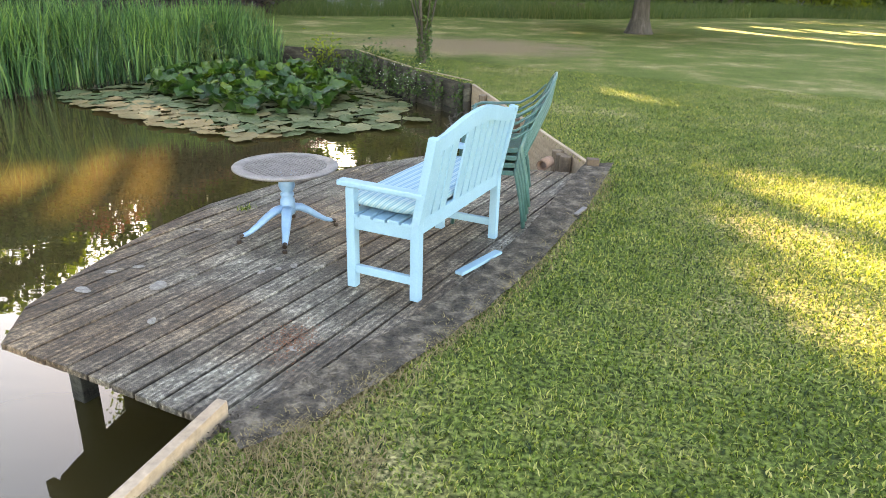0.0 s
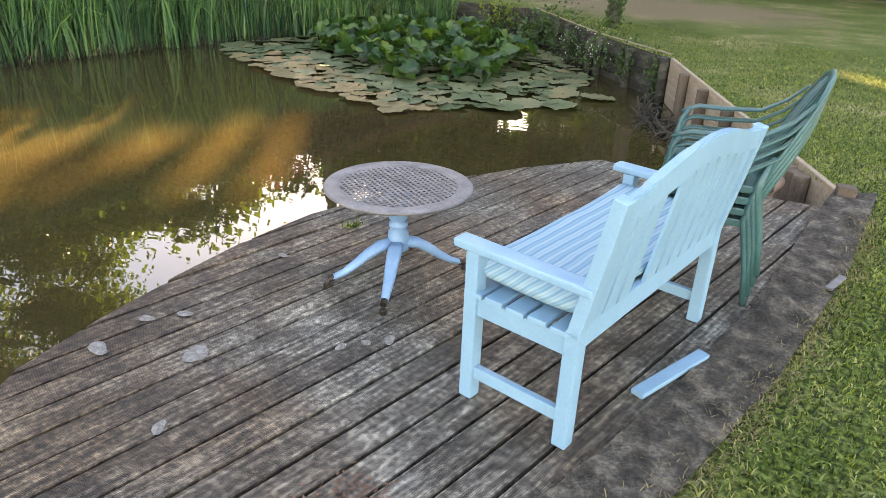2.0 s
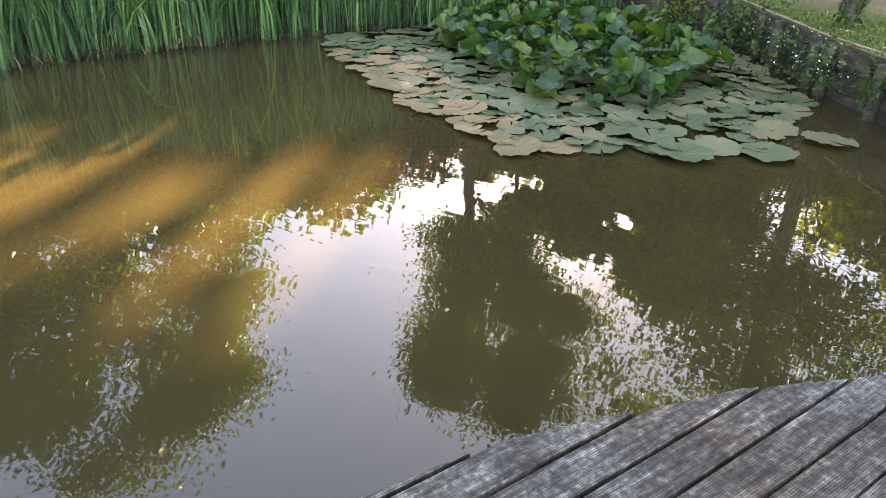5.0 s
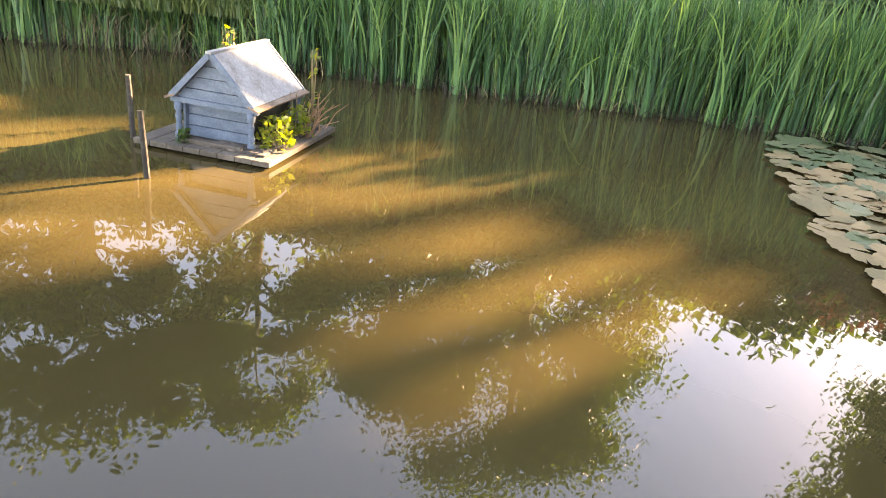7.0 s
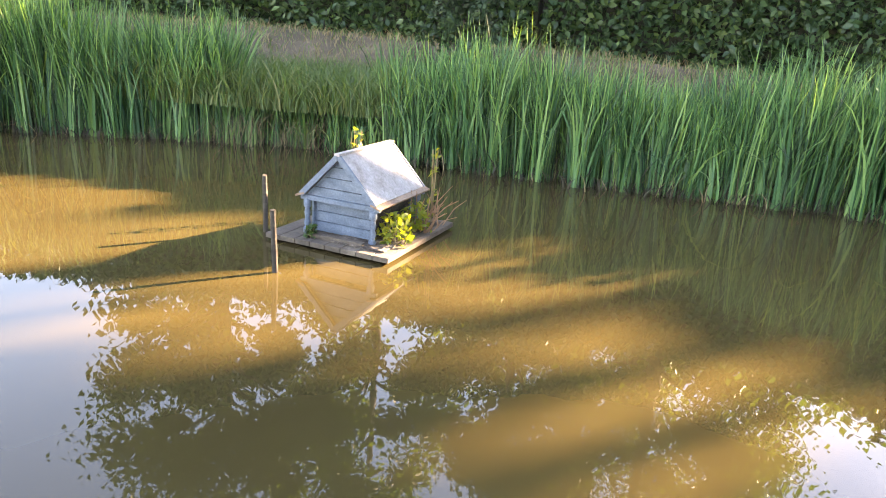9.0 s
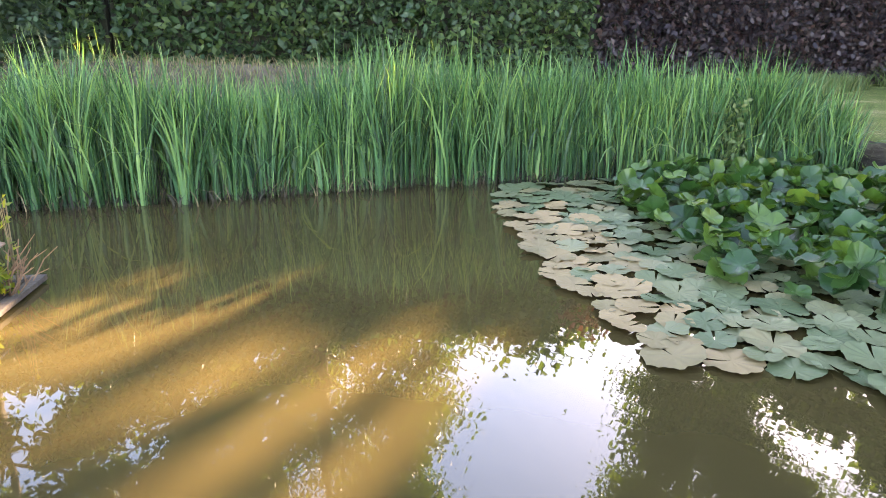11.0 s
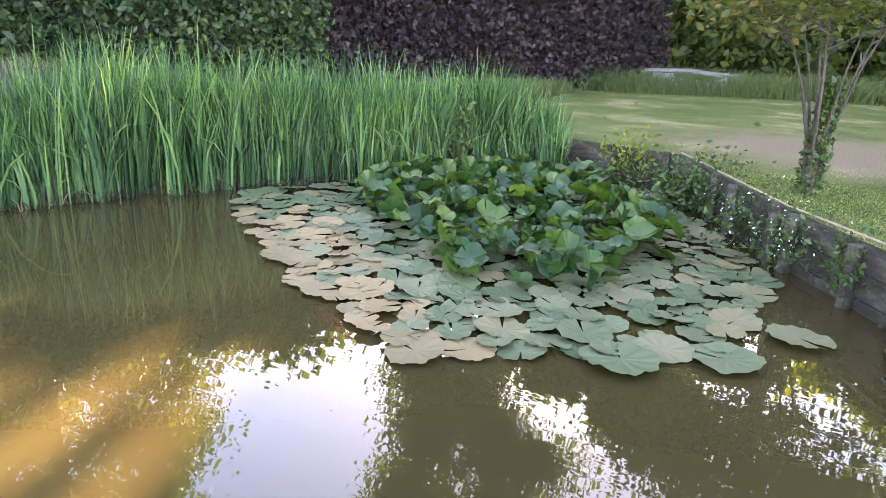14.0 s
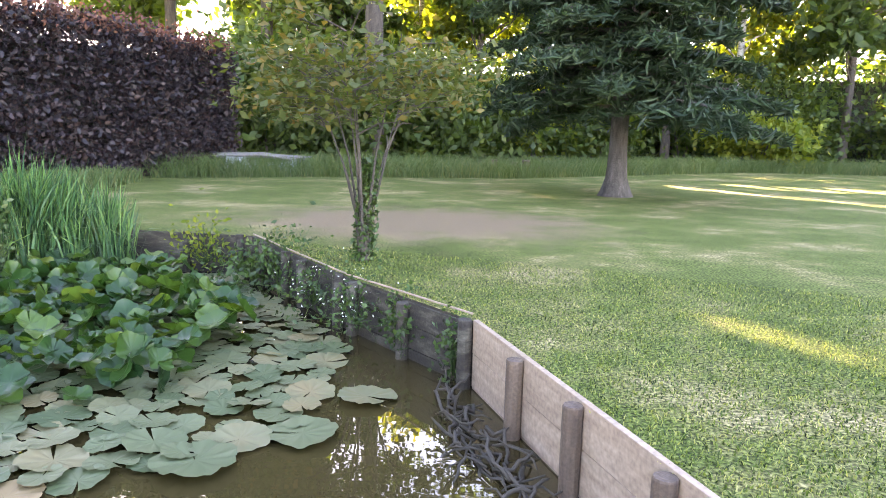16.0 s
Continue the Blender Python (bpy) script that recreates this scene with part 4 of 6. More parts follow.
# ---- reeds ----
def build_reeds():
    """Tufts of blades that fan out from one root, set along the far shore."""
    rng = np.random.default_rng(7)
    line = np.array([(-11.9, -3.0), (-11.5, 0.4), (-11.5, 2.4), (-11.4, 3.9), (-11.2, 5.2), (-10.35, 6.7), (-9.6, 8.6), (-8.85, 10.7), (-8.2, 12.5), (-7.1, 14.3), (-6.1, 15.5), (-5.0, 16.3)])
    segs = line[1:] - line[:-1]
    lens = np.linalg.norm(segs, axis=1)
    cum = np.concatenate([[0], np.cumsum(lens)])
    m = 2700
    s = rng.uniform(0, cum[-1], m)
    i = np.clip(np.searchsorted(cum, s) - 1, 0, len(segs) - 1)
    p = line[i] + segs[i] * ((s - cum[i]) / lens[i])[:, None]
    nrm = np.stack([-segs[i][:, 1], segs[i][:, 0]], 1) / lens[i][:, None]
    depth = rng.beta(1.0, 1.6, m) * np.where(s > cum[-3], 1.2, 2.1)
    p = p + nrm * depth[:, None] + rng.normal(0, 0.06, (m, 2))
    low = (p[:, 1] > 4.0) & (p[:, 1] < 6.2)          # sedge gap behind the duck house
    tall = (1.62 + 0.16 * np.sin(p[:, 1] * 1.7) + 0.12 * np.sin(p[:, 0] * 3.1 + 1)) * rng.uniform(0.8, 1.12, m)
    tall = np.where(low, 0.6 * tall, np.where(p[:, 1] < 4.0, 1.28, 1.15) * tall)
    tall *= np.clip(1.15 - 0.12 * np.maximum(s - cum[-3], 0), 0.7, 1.1)
    tall *= np.where(np.abs(p[:, 1] - 9.2) < 1.3, 0.90, 1.0)
    count = rng.integers(6, 17, m)
    count[low] //= 2
    own = np.repeat(np.arange(m), count)
    n = len(own)
    tilt = rng.uniform(0, 2 * np.pi, m)
    yaw = tilt[own] + rng.normal(0, 1.3, n)
    root = p[own] + rng.normal(0, 0.045, (n, 2))
    height = tall[own] * rng.uniform(0.35, 1.0, n) ** 0.45
    lean = np.where(rng.uniform(size=n) < 0.08, 0.85, 0.30)
    v, t = blades(rng, root[:, 0], root[:, 1], WATER - 0.05, height, rng.uniform(0.016, 0.036, n), lean, 5, 0.9, yaw)
    tagged(array_ob("reed_bed", v, t, M_REED), "dense bed of tall green reeds along the pond", "reeds", kind="stuff")
    # dark blades added low in the bed to stand in for its shade
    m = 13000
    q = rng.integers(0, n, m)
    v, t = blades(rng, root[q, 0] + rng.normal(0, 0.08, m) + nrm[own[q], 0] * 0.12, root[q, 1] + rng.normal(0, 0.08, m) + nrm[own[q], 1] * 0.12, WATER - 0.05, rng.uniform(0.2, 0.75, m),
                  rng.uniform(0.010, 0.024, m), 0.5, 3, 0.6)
    tagged(array_ob("old_reed_stems", v, t, M_REEDSHADE), "dark blades added at the foot of the bed in place of shade", "dead reeds", kind="stuff")
    # short dark blades added in front: the shade line along the water
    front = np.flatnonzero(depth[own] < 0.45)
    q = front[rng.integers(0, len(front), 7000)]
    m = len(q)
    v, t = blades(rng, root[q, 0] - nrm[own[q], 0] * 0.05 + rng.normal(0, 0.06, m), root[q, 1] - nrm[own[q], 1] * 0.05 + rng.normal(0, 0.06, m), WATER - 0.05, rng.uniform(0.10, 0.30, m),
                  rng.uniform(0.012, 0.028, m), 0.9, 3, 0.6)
    tagged(array_ob("reed_mat", v, t, M_REEDSHADE), "low dark blades added along the waterline in place of shade", "dead reeds", kind="stuff")
    m = 1500
    q = rng.integers(0, n, m)
    v, t = blades(rng, root[q, 0] + rng.normal(0, 0.1, m), root[q, 1] + rng.normal(0, 0.1, m), WATER, rng.uniform(0.15, 0.5, m), rng.uniform(0.008, 0.018, m), 1.6, 3, 0.6)
    tagged(array_ob("reed_litter", v, t, M_STRAW), "dry straw-coloured dead reed blades at the waterline", "dead reeds", kind="stuff")


build_reeds()


# ---- water lilies ----
LILY = [(-7.7, 12.3), (-6.9, 11.6), (-5.9, 11.06), (-5.0, 10.46), (-4.5, 10.2), (-3.2, 9.8), (-2.3, 10.5), (-1.5, 11.1), (-1.45, 12.9), (-2.35, 14.5), (-3.6, 16.3), (-6.2, 16.0), (-7.1, 14.1)]


def pad_mesh(name, rng, material, cup, ruffle):
    n, rings = 42, 4
    verts, faces = [(0, 0, 0)], []
    gap = 0.09
    ph = [rng.uniform(0, 6.28) for _ in range(4)]
    for r in range(1, rings + 1):
        q = r / rings
        for k in range(n + 1):
            a = gap + (2 * math.pi - 2 * gap) * k / n
            rad = q * (1 + 0.03 * math.sin(3 * a + ph[0]) + 0.03 * math.sin(7 * a + ph[1]) + 0.022 * math.sin(11 * a + 1.6) + 0.015 * math.sin(17 * a + ph[3]))
            z = cup * q * q + ruffle * q ** 2 * (math.sin(3 * a + ph[2]) + 0.6 * math.sin(5 * a + ph[3])) + (0.022 * math.sin(a * 11) + 0.014 * math.sin(17 * a + ph[0]) + 0.012 * math.sin(9 * q + 5 * a)) * q
            verts.append((rad * math.cos(a), rad * math.sin(a), z))
    for k in range(n):
        faces.append((0, 1 + k, 2 + k))
    for r in range(rings - 1):
        a0, b0 = 1 + r * (n + 1), 1 + (r + 1) * (n + 1)
        for k in range(n):
            faces.append((a0 + k, b0 + k, b0 + k + 1, a0 + k + 1))
    me = bpy.data.meshes.new(name)
    me.from_pydata(verts, [], faces)
    me.polygons.foreach_set("use_smooth", [True] * len(me.polygons))
    me.materials.append(material)
    return me


def build_lilies():
    rng = random.Random(11)
    root = thing("water_lilies", Matrix.Translation((-4.2, 12.8, WATER)), "large patch of green water lilies with floating pads", "water lily")
    flat = [pad_mesh("pad", rng, M_PAD, 0.07, 0.018) for _ in range(5)]
    brown = [pad_mesh("pad", rng, M_PADSUNBROWN, 0.05, 0.014) for _ in range(3)]
    high = [pad_mesh("leaf", rng, M_LILY, 0.28, 0.14) for _ in range(5)]
    poly = LILY
    xs = [p[0] for p in poly]
    ys = [p[1] for p in poly]
    core = [(-6.3, 13.0), (-4.9, 11.9), (-3.6, 11.2), (-2.7, 11.7), (-2.3, 12.9), (-3.0, 14.6), (-4.2, 16.0), (-6.0, 15.8), (-6.7, 14.4)]
    placed = []
    tries = 0
    while len(placed) < 520 and tries < 16000:
        tries += 1
        x, y = rng.uniform(min(xs), max(xs)), rng.uniform(min(ys), max(ys))
        if not inside(poly, np.array([x]), np.array([y]))[0]:
            continue
        r = rng.uniform(0.11, 0.215)
        if any((x - a) ** 2 + (y - b) ** 2 < (0.65 * (r + c)) ** 2 for a, b, c in placed):
            continue
        if inside(core, np.array([x]), np.array([y]))[0] and rng.random() < 0.6:
            continue
        placed.append((x, y, r))
    front = [(-2.02, 10.55, 0.27), (-1.42, 11.0, 0.24), (-1.05, 11.75, 0.24)]
    placed.sort(key=lambda p: (p[0] + 0.5) ** 2 + (p[1] - 6.2) ** 2)
    rest_v, rest_f = [], []

    def lay(name, me, m, near):
        """A leaf of its own near the deck; far ones are joined."""
        if near:
            ob = new(name, me)
            ob.parent = root
            ob.matrix_basis = m
        else:
            o = len(rest_v)
            rest_v.extend(m @ v.co for v in me.vertices)
            rest_f.extend(tuple(o + q for q in p.vertices) for p in me.polygons)

    def finish(name, material):
        if rest_v:
            ob = mesh_ob(name, rest_v, rest_f, material, root, True)
            tagged(ob, kind="stuff")
            rest_v.clear()
            rest_f.clear()

    for k, (x, y, r) in enumerate(front + placed):
        m = pose(x + 4.2, y - 12.8, 0.010 + rng.uniform(0.004, 0.03), rng.gauss(0, 3.5), rng.gauss(0, 3.5), rng.uniform(0, 360)) @ Matrix.Diagonal((r, r, r, 1))
        rim = 0.62 * (x + 6.9) + (y - 11.6)           # how far in from the open-water side
        # most pads near the open water take the brown tone painted as sunlit
        lay("pad", rng.choice(brown if rim < 1.0 and x < -2.6 and rng.random() < 0.8 else flat), m, k < 290)
    finish("pad_rest", M_PAD)
    spots, tries = [], 0
    while len(spots) < 520 and tries < 9000:
        tries += 1
        x, y = rng.uniform(min(xs), max(xs)), rng.uniform(min(ys), max(ys))
        if inside(core, np.array([x]), np.array([y]))[0]:
            spots.append((x, y))
    spots.sort(key=lambda p: (p[0] + 0.5) ** 2 + (p[1] - 6.2) ** 2)
    for k, (x, y) in enumerate(spots):
        r = rng.uniform(0.09, 0.17)
        m = pose(x + 4.2, y - 12.8, rng.uniform(0.06, 0.36), rng.gauss(0, 26), rng.gauss(0, 26), rng.uniform(0, 360)) @ Matrix.Diagonal((r, r, r, 1))
        lay("leaf", rng.choice(high), m, k < 290)
    finish("leaf_rest", M_LILY)


build_lilies()


# ---- hedge, long grass, trees ----
def leaf_slab(rng, line, thick, height, n, bulge=0.35):
    """Leaf places on the faces and top of a clipped hedge along a line."""
    line = np.array(line)
    segs = line[1:] - line[:-1]
    lens = np.linalg.norm(segs, axis=1)
    cum = np.concatenate([[0], np.cumsum(lens)])
    s = rng.uniform(0, cum[-1], n)
    i = np.clip(np.searchsorted(cum, s) - 1, 0, len(segs) - 1)
    p = line[i] + segs[i] * ((s - cum[i]) / lens[i])[:, None]
    nrm = np.stack([segs[i][:, 1], -segs[i][:, 0]], 1) / lens[i][:, None]
    z = height * rng.uniform(0.02, 1.0, n)
    wob = 0.25 * np.sin(s * 0.9) + 0.2 * np.sin(s * 2.3 + z) + 0.15 * np.sin(z * 2.2 + s)
    out = np.where(rng.uniform(size=n) < 0.75, thick / 2 + bulge * wob * 0.6 + rng.normal(0, 0.13, n), rng.uniform(-thick / 2, thick / 2, n))
    top = rng.uniform(size=n) < 0.16
    z = np.where(top, height + rng.normal(0, 0.15, n) + 0.2 * wob, z)
    out = np.where(top, rng.uniform(-thick / 2, thick / 2, n), out)
    return np.column_stack([p + nrm * out[:, None], z])


HEDGE = [(-20.0, -8), (-17.9, 1.0), (-17.4, 4.6), (-15.3, 9.4), (-14.6, 13.4), (-13.3, 15.5), (-12.0, 18.4)]
HEDGE2 = [(-12.0, 18.4), (-11.3, 23.0), (-8.7, 32.3)]


def build_hedge(name, line, height, material, n, label, seed):
    rng = np.random.default_rng(seed)
    root = thing(name, pose(*line[0], 0), label, "hedge")
    p = leaf_slab(rng, line, 1.4, height, n)
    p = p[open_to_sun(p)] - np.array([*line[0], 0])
    v, t = leaf_cloud(rng, p, 0.15 if height < 5 else 0.22)
    array_ob("foliage", v, t, material, root)
    # solid bars inside the leaves; their near-black colour stands in for inner shade
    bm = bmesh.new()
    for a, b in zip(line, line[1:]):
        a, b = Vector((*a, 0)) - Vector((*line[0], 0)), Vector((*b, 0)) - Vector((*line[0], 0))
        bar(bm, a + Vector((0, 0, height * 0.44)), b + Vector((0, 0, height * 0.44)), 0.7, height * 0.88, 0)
    part("shade_core", bm, M_HEDGECORE, root, "solid near-black core standing in for the shade inside the hedge")
    return root


M_HEDGECORE = surface("hedge_core_shade", [(0.3, (0.012, 0.015, 0.008)), (0.7, (0.03, 0.034, 0.018))], (4, 4, 4), 0.95, 0.5, 20)
build_hedge("beech_hedge", HEDGE, 4.1, M_HEDGE, 60000, "tall clipped dark green beech hedge", 21)
copper = build_hedge("copper_hedge", HEDGE2, 4.15, M_COPPER, 34000, "tall clipped purple copper beech hedge with red tips", 22)


def red_tips():
    rng = np.random.default_rng(24)
    p = leaf_slab(rng, HEDGE2, 1.5, 4.2, 14000)
    p = p[p[:, 2] > 3.85]
    p[:, 2] += np.abs(rng.normal(0, 0.22, len(p)))
    v, t = leaf_cloud(rng, p - np.array([*HEDGE2[0], 0]), 0.13)
    array_ob("new_growth", v, t, M_REDTIP, copper)


M_REDTIP = leafy("red_young_leaf", [(0.1, (0.07, 0.032, 0.026)), (0.6, (0.15, 0.065, 0.042)), (0.95, (0.22, 0.11, 0.05))], (1.2, 0.8, 0.6), 0.25, 0.5, 0.5)
red_tips()


def build_tree(name, at, height, base, radius, trunk, material, bark, leaves, size, label, seed, clumps=46, lean=(0, 0), category="tree", foot=1.15):
    """foot: the crown's width low down; at its top it is half as wide, or fuller for a small foot."""
    rng = np.random.default_rng(seed)
    r = random.Random(seed)
    root = thing(name, pose(at[0], at[1], 0), label, category)
    mid, half = (base + height) / 2, (height - base) / 2
    d = rng.normal(size=(clumps, 3))
    d /= np.linalg.norm(d, axis=1)[:, None]
    d *= rng.uniform(0.25, 1.0, clumps)[:, None] ** 0.5
    c = d * np.array([radius, radius, half]) * 0.86 + np.array([lean[0], lean[1], mid])
    up = (c[:, 2:3] - base) / (height - base)
    c[:, :2] *= np.clip(foot - 0.45 * up, 0.5, 1.15) if foot > 1.1 else foot + (1.1 - foot) * np.clip(up * 2.0, 0, 1)
    bm = bmesh.new()
    pts = [(0, 0, -0.2), (0, 0, 0.25), (lean[0] * 0.1, lean[1] * 0.1, base * 0.6), (lean[0] * 0.5, lean[1] * 0.5, mid), (lean[0], lean[1], height * 0.92)]
    sweep(bm, pts, [trunk * 1.5, trunk * 1.08, trunk * 0.9, trunk * 0.55, trunk * 0.08], 12)
    part("trunk", bm, bark, root, "", True)
    for k in range(min(clumps, 26)):
        e = c[k]
        z0 = max(base * 0.75, e[2] - 0.45 * math.hypot(e[0], e[1]) - 1.0)
        f = z0 / height
        s0 = Vector((lean[0] * f, lean[1] * f, z0))
        e = Vector(e)
        m = (s0 + e) / 2 + Vector((r.uniform(-.4, .4), r.uniform(-.4, .4), -0.3))
        bm = bmesh.new()
        sweep(bm, [s0, m, e], [trunk * 0.28, trunk * 0.17, trunk * 0.04], 6)
        part("limb", bm, bark, root, "", True)
    which = rng.integers(0, clumps, leaves)
    spread = radius * rng.uniform(0.07, 0.20, clumps)
    p = c[which] + rng.normal(size=(leaves, 3)) * spread[which][:, None] * np.array([1, 1, 0.65])
    p = p[p[:, 2] > base * 0.85]
    world_p = p + np.array([at[0], at[1], 0])
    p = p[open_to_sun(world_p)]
    v, t = leaf_cloud(rng, p, size)
    array_ob("crown", v, t, material, root)
    return root


build_tree("oak_tree", (-29.4, 20.2), 30, 5, 6.9, 0.5, M_TREE, M_BARK, 70000, 0.23, "tall broad green tree behind the hedge", 31, 64, (0, 0), "tree", 1.0)
build_tree("oak_tree", (-20.8, 36.4), 29.5, 13, 6.2, 0.42, M_TREE, M_BARK, 66000, 0.23, "tall green tree behind the copper hedge", 32, 66, (3.1, 0), "tree", 0.62)
build_tree("oak_tree", (-3.4, 36.0), 34, 8, 7.9, 0.42, M_TREE, M_BARK, 34000, 0.25, "very tall dark-leaved tree with a thick trunk", 33, 80, (0, 0), "tree", 0.9)
build_tree("far_tree", (-17.0, 50.0), 24.5, 9, 6.0, 0.4, M_TREE, M_BARK, 16000, 0.6, "tall tree with a high crown far behind the hedge", 37, 60)
# added in the sun's path to keep stray light off the lily pads
build_tree("far_tree", (-20.5, 54.0), 25, 6, 6.0, 0.4, M_TREE, M_BARK, 18000, 0.6, "tall dense tree added far behind the hedge to block stray sun", 40, 60)
build_tree("far_tree", (-23.5, 49.0), 23, 9, 5.0, 0.4, M_TREE, M_BARK, 14000, 0.6, "tall tree with a high crown far behind the hedge", 38, 55)
# these two low trees are added to keep the left reeds out of sun
build_tree("far_tree", (-24.5, 31.5), 15.0, 2, 5.6, 0.3, M_TREE, M_BARK, 17000, 0.4, "broad low tree added behind the hedge to block the sun", 41, 60, (0, 0), "tree", 1.0)
build_tree("far_tree", (-32.5, 31.0), 17.5, 2, 6.6, 0.3, M_TREE, M_BARK, 19000, 0.4, "broad low tree added behind the hedge to block the sun", 43, 64, (0, 0), "tree", 1.0)
build_tree("far_tree", (-10.5, 47.0), 24, 9, 5.0, 0.4, M_TREE, M_BARK, 13000, 0.6, "tall tree with a high crown far behind the hedge", 39, 55)
build_tree("ash_tree", (-36.0, 7.0), 26, 6, 5.5, 0.4, M_TREE, M_BARK, 22000, 0.30, "tall thin-crowned green tree beyond the hedge", 34, 50, (0, 0), "tree", 0.9)
build_tree("ash_tree", (-31.0, 13.5), 23, 5, 5.0, 0.4, M_TREE, M_BARK, 20000, 0.30, "green tree with gaps in its crown", 35, 46, (0, 0), "tree", 0.9)
build_tree("ash_tree", (-30.5, 0.0), 24, 4, 4.9, 0.4, M_TREE, M_BARK, 24000, 0.30, "broad green tree beyond the end of the pond", 42, 54, (0, 0), "tree", 1.0)
build_tree("ash_tree", (-6.5, 48.0), 17, 4, 5.0, 0.3, M_TREE, M_BARK, 9000, 0.45, "green tree beyond the end of the hedge", 36)
WOOD = [(1.5, 47, 20, 3.0, 5.0, 0), (7, 50, 22, 3, 5.5, 1), (12, 46, 19, 3.5, 4.5, 0), (17, 49, 23, 2.5, 5.5, 1), (22, 46, 20, 3, 5, 0), (27, 50, 22, 2, 5.5, 0),
        (33, 45, 20, 2, 5.5, 1), (39, 42, 20, 2, 5.5, 0), (-2, 52, 19, 2.5, 5.5, 1), (9, 58, 24, 2, 6.5, 0), (20, 60, 25, 2, 7, 0), (32, 58, 25, 2, 7, 0), (-9, 54, 20, 2, 6, 0), (44, 38, 20, 2, 6, 0)]
for i, (x, y, h, b, rad, bright) in enumerate(WOOD):
    build_tree("wood_tree", (x, y), h, b, rad, 0.26, M_BRIGHT if bright else M_TREE, M_BIRCH if bright else M_BARK, 8000, 0.5,
               "yellow-green birch at the wood's edge" if bright else "dark green tree at the wood's edge", 50 + i, 40)


def shrub(x, y, h, rad, material, label, seed, n=2600):
    rng = np.random.default_rng(seed)
    root = thing("shrub", pose(x, y, 0), label, "shrub", "undergrowth at the wood's edge")
    k = 14
    c = np.column_stack([rng.normal(0, rad * 0.45, k), rng.normal(0, rad * 0.35, k), rng.uniform(0.15, 0.85, k) * h])
    p = c[rng.integers(0, k, n)] + rng.normal(size=(n, 3)) * np.array([rad * 0.3, rad * 0.3, h * 0.13])
    p = p[(p[:, 2] > 0.05)]
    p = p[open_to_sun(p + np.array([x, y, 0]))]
    v, t = leaf_cloud(rng, p, 0.34)
    array_ob("foliage", v, t, material, root)
    for e in c[:5]:
        bm = bmesh.new()
        sweep(bm, [(0, 0, -0.05), (e[0] * 0.5, e[1] * 0.5, e[2] * 0.6), tuple(e)], [0.07, 0.05, 0.02], 6)
        part("stem", bm, M_BARK, root)


for i, (x, y, h) in enumerate([(-7.4, 34.2, 4.6), (-9.8, 38.5, 6.0), (-7.6, 39.5, 5.2), (-5.0, 35.6, 3.8), (-5.2, 38.6, 5.6), (-2.8, 39.2, 4.6), (-0.6, 38.6, 5.0), (1.6, 39.5, 4.2)]):
    shrub(x, y, h, 2.2, M_TREE, "dark green bush beside the hedge's end", 240 + i, 3600)
for i in range(20):
    x = -10 + i * 2.9
    y = 45.5 + 2.5 * math.sin(i * 1.9) + (2.0 if x < 0 else 0)
    # every fourth bush looks sunlit by its lighter leaf colour alone
    shade = i % 4 == 1
    shrub(x, y, 4.2 + 1.6 * math.sin(i * 2.7), 2.4, M_BRIGHT if shade else M_TREE,
          "bush at the wood's edge with sunlight put into its yellow-green leaf colour" if shade else "dark green bush at the wood's edge", 200 + i)
build_hedge("far_hedge", [(-14, 52), (10, 53), (46, 47), (52, 30)], 6.0, M_HEDGE, 30000, "dark green thicket closing the wood", 23)


M_FIRBARK = surface("dark_fir_bark", [(0.3, (0.028, 0.025, 0.022)), (0.6, (0.085, 0.077, 0.070)), (0.75, (0.15, 0.14, 0.13))], (8, 8, 2), 0.95, 0.9, 30, spread=0.05)


def build_fir():
    rng = np.random.default_rng(71)
    r = random.Random(71)
    root = thing("fir_tree", pose(4.15, 25.0, 0), "large fir with a flared trunk and drooping branches", "tree")
    bm = bmesh.new()
    H = 19.0
    sweep(bm, [(0, 0, -0.1), (0, 0, 0.12), (0, 0, 0.5), (0, 0, 1.2), (0, 0, 6), (0, 0, H)], [0.55, 0.42, 0.29, 0.24, 0.19, 0.03], 14)
    part("trunk", bm, M_FIRBARK, root, "grey flared trunk", True)
    pts = []
    for k in range(150):
        z = 2.2 + (H - 2.7) * (k / 150) ** 0.95
        a = k * 2.4 + r.uniform(-0.3, 0.3)
        L = (4.6 * (1 - (z / H)) ** 0.75 + 0.3) * r.uniform(0.75, 1.1)
        out = [Vector((math.cos(a) * L * s, math.sin(a) * L * s, z + 0.5 * s * L * 0.25 - 0.9 * s * s * L * 0.28)) for s in (0, 0.35, 0.7, 1.0)]
        bm = bmesh.new()
        sweep(bm, out, [0.06, 0.045, 0.03, 0.01], 5)
        part("branch", bm, M_BARK, root)
        m = int(560 * L / 3) + 60
        s = rng.uniform(0.2, 1.0, m)
        side = rng.normal(0, 0.20, m) * L * (1.05 - s) * 1.3
        base = np.column_stack([math.cos(a) * L * s - math.sin(a) * side, math.sin(a) * L * s + math.cos(a) * side, z + 0.125 * s * L - 0.25 * s * s * L - 0.22 * np.abs(side) - rng.uniform(0, 0.22, m)])
        pts.append(base)
    p = np.concatenate(pts)
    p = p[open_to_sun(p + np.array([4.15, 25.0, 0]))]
    v, t = leaf_cloud(rng, p, 0.34, 0.4, 0.11)
    array_ob("needles", v, t, M_FIR, root)


build_fir()


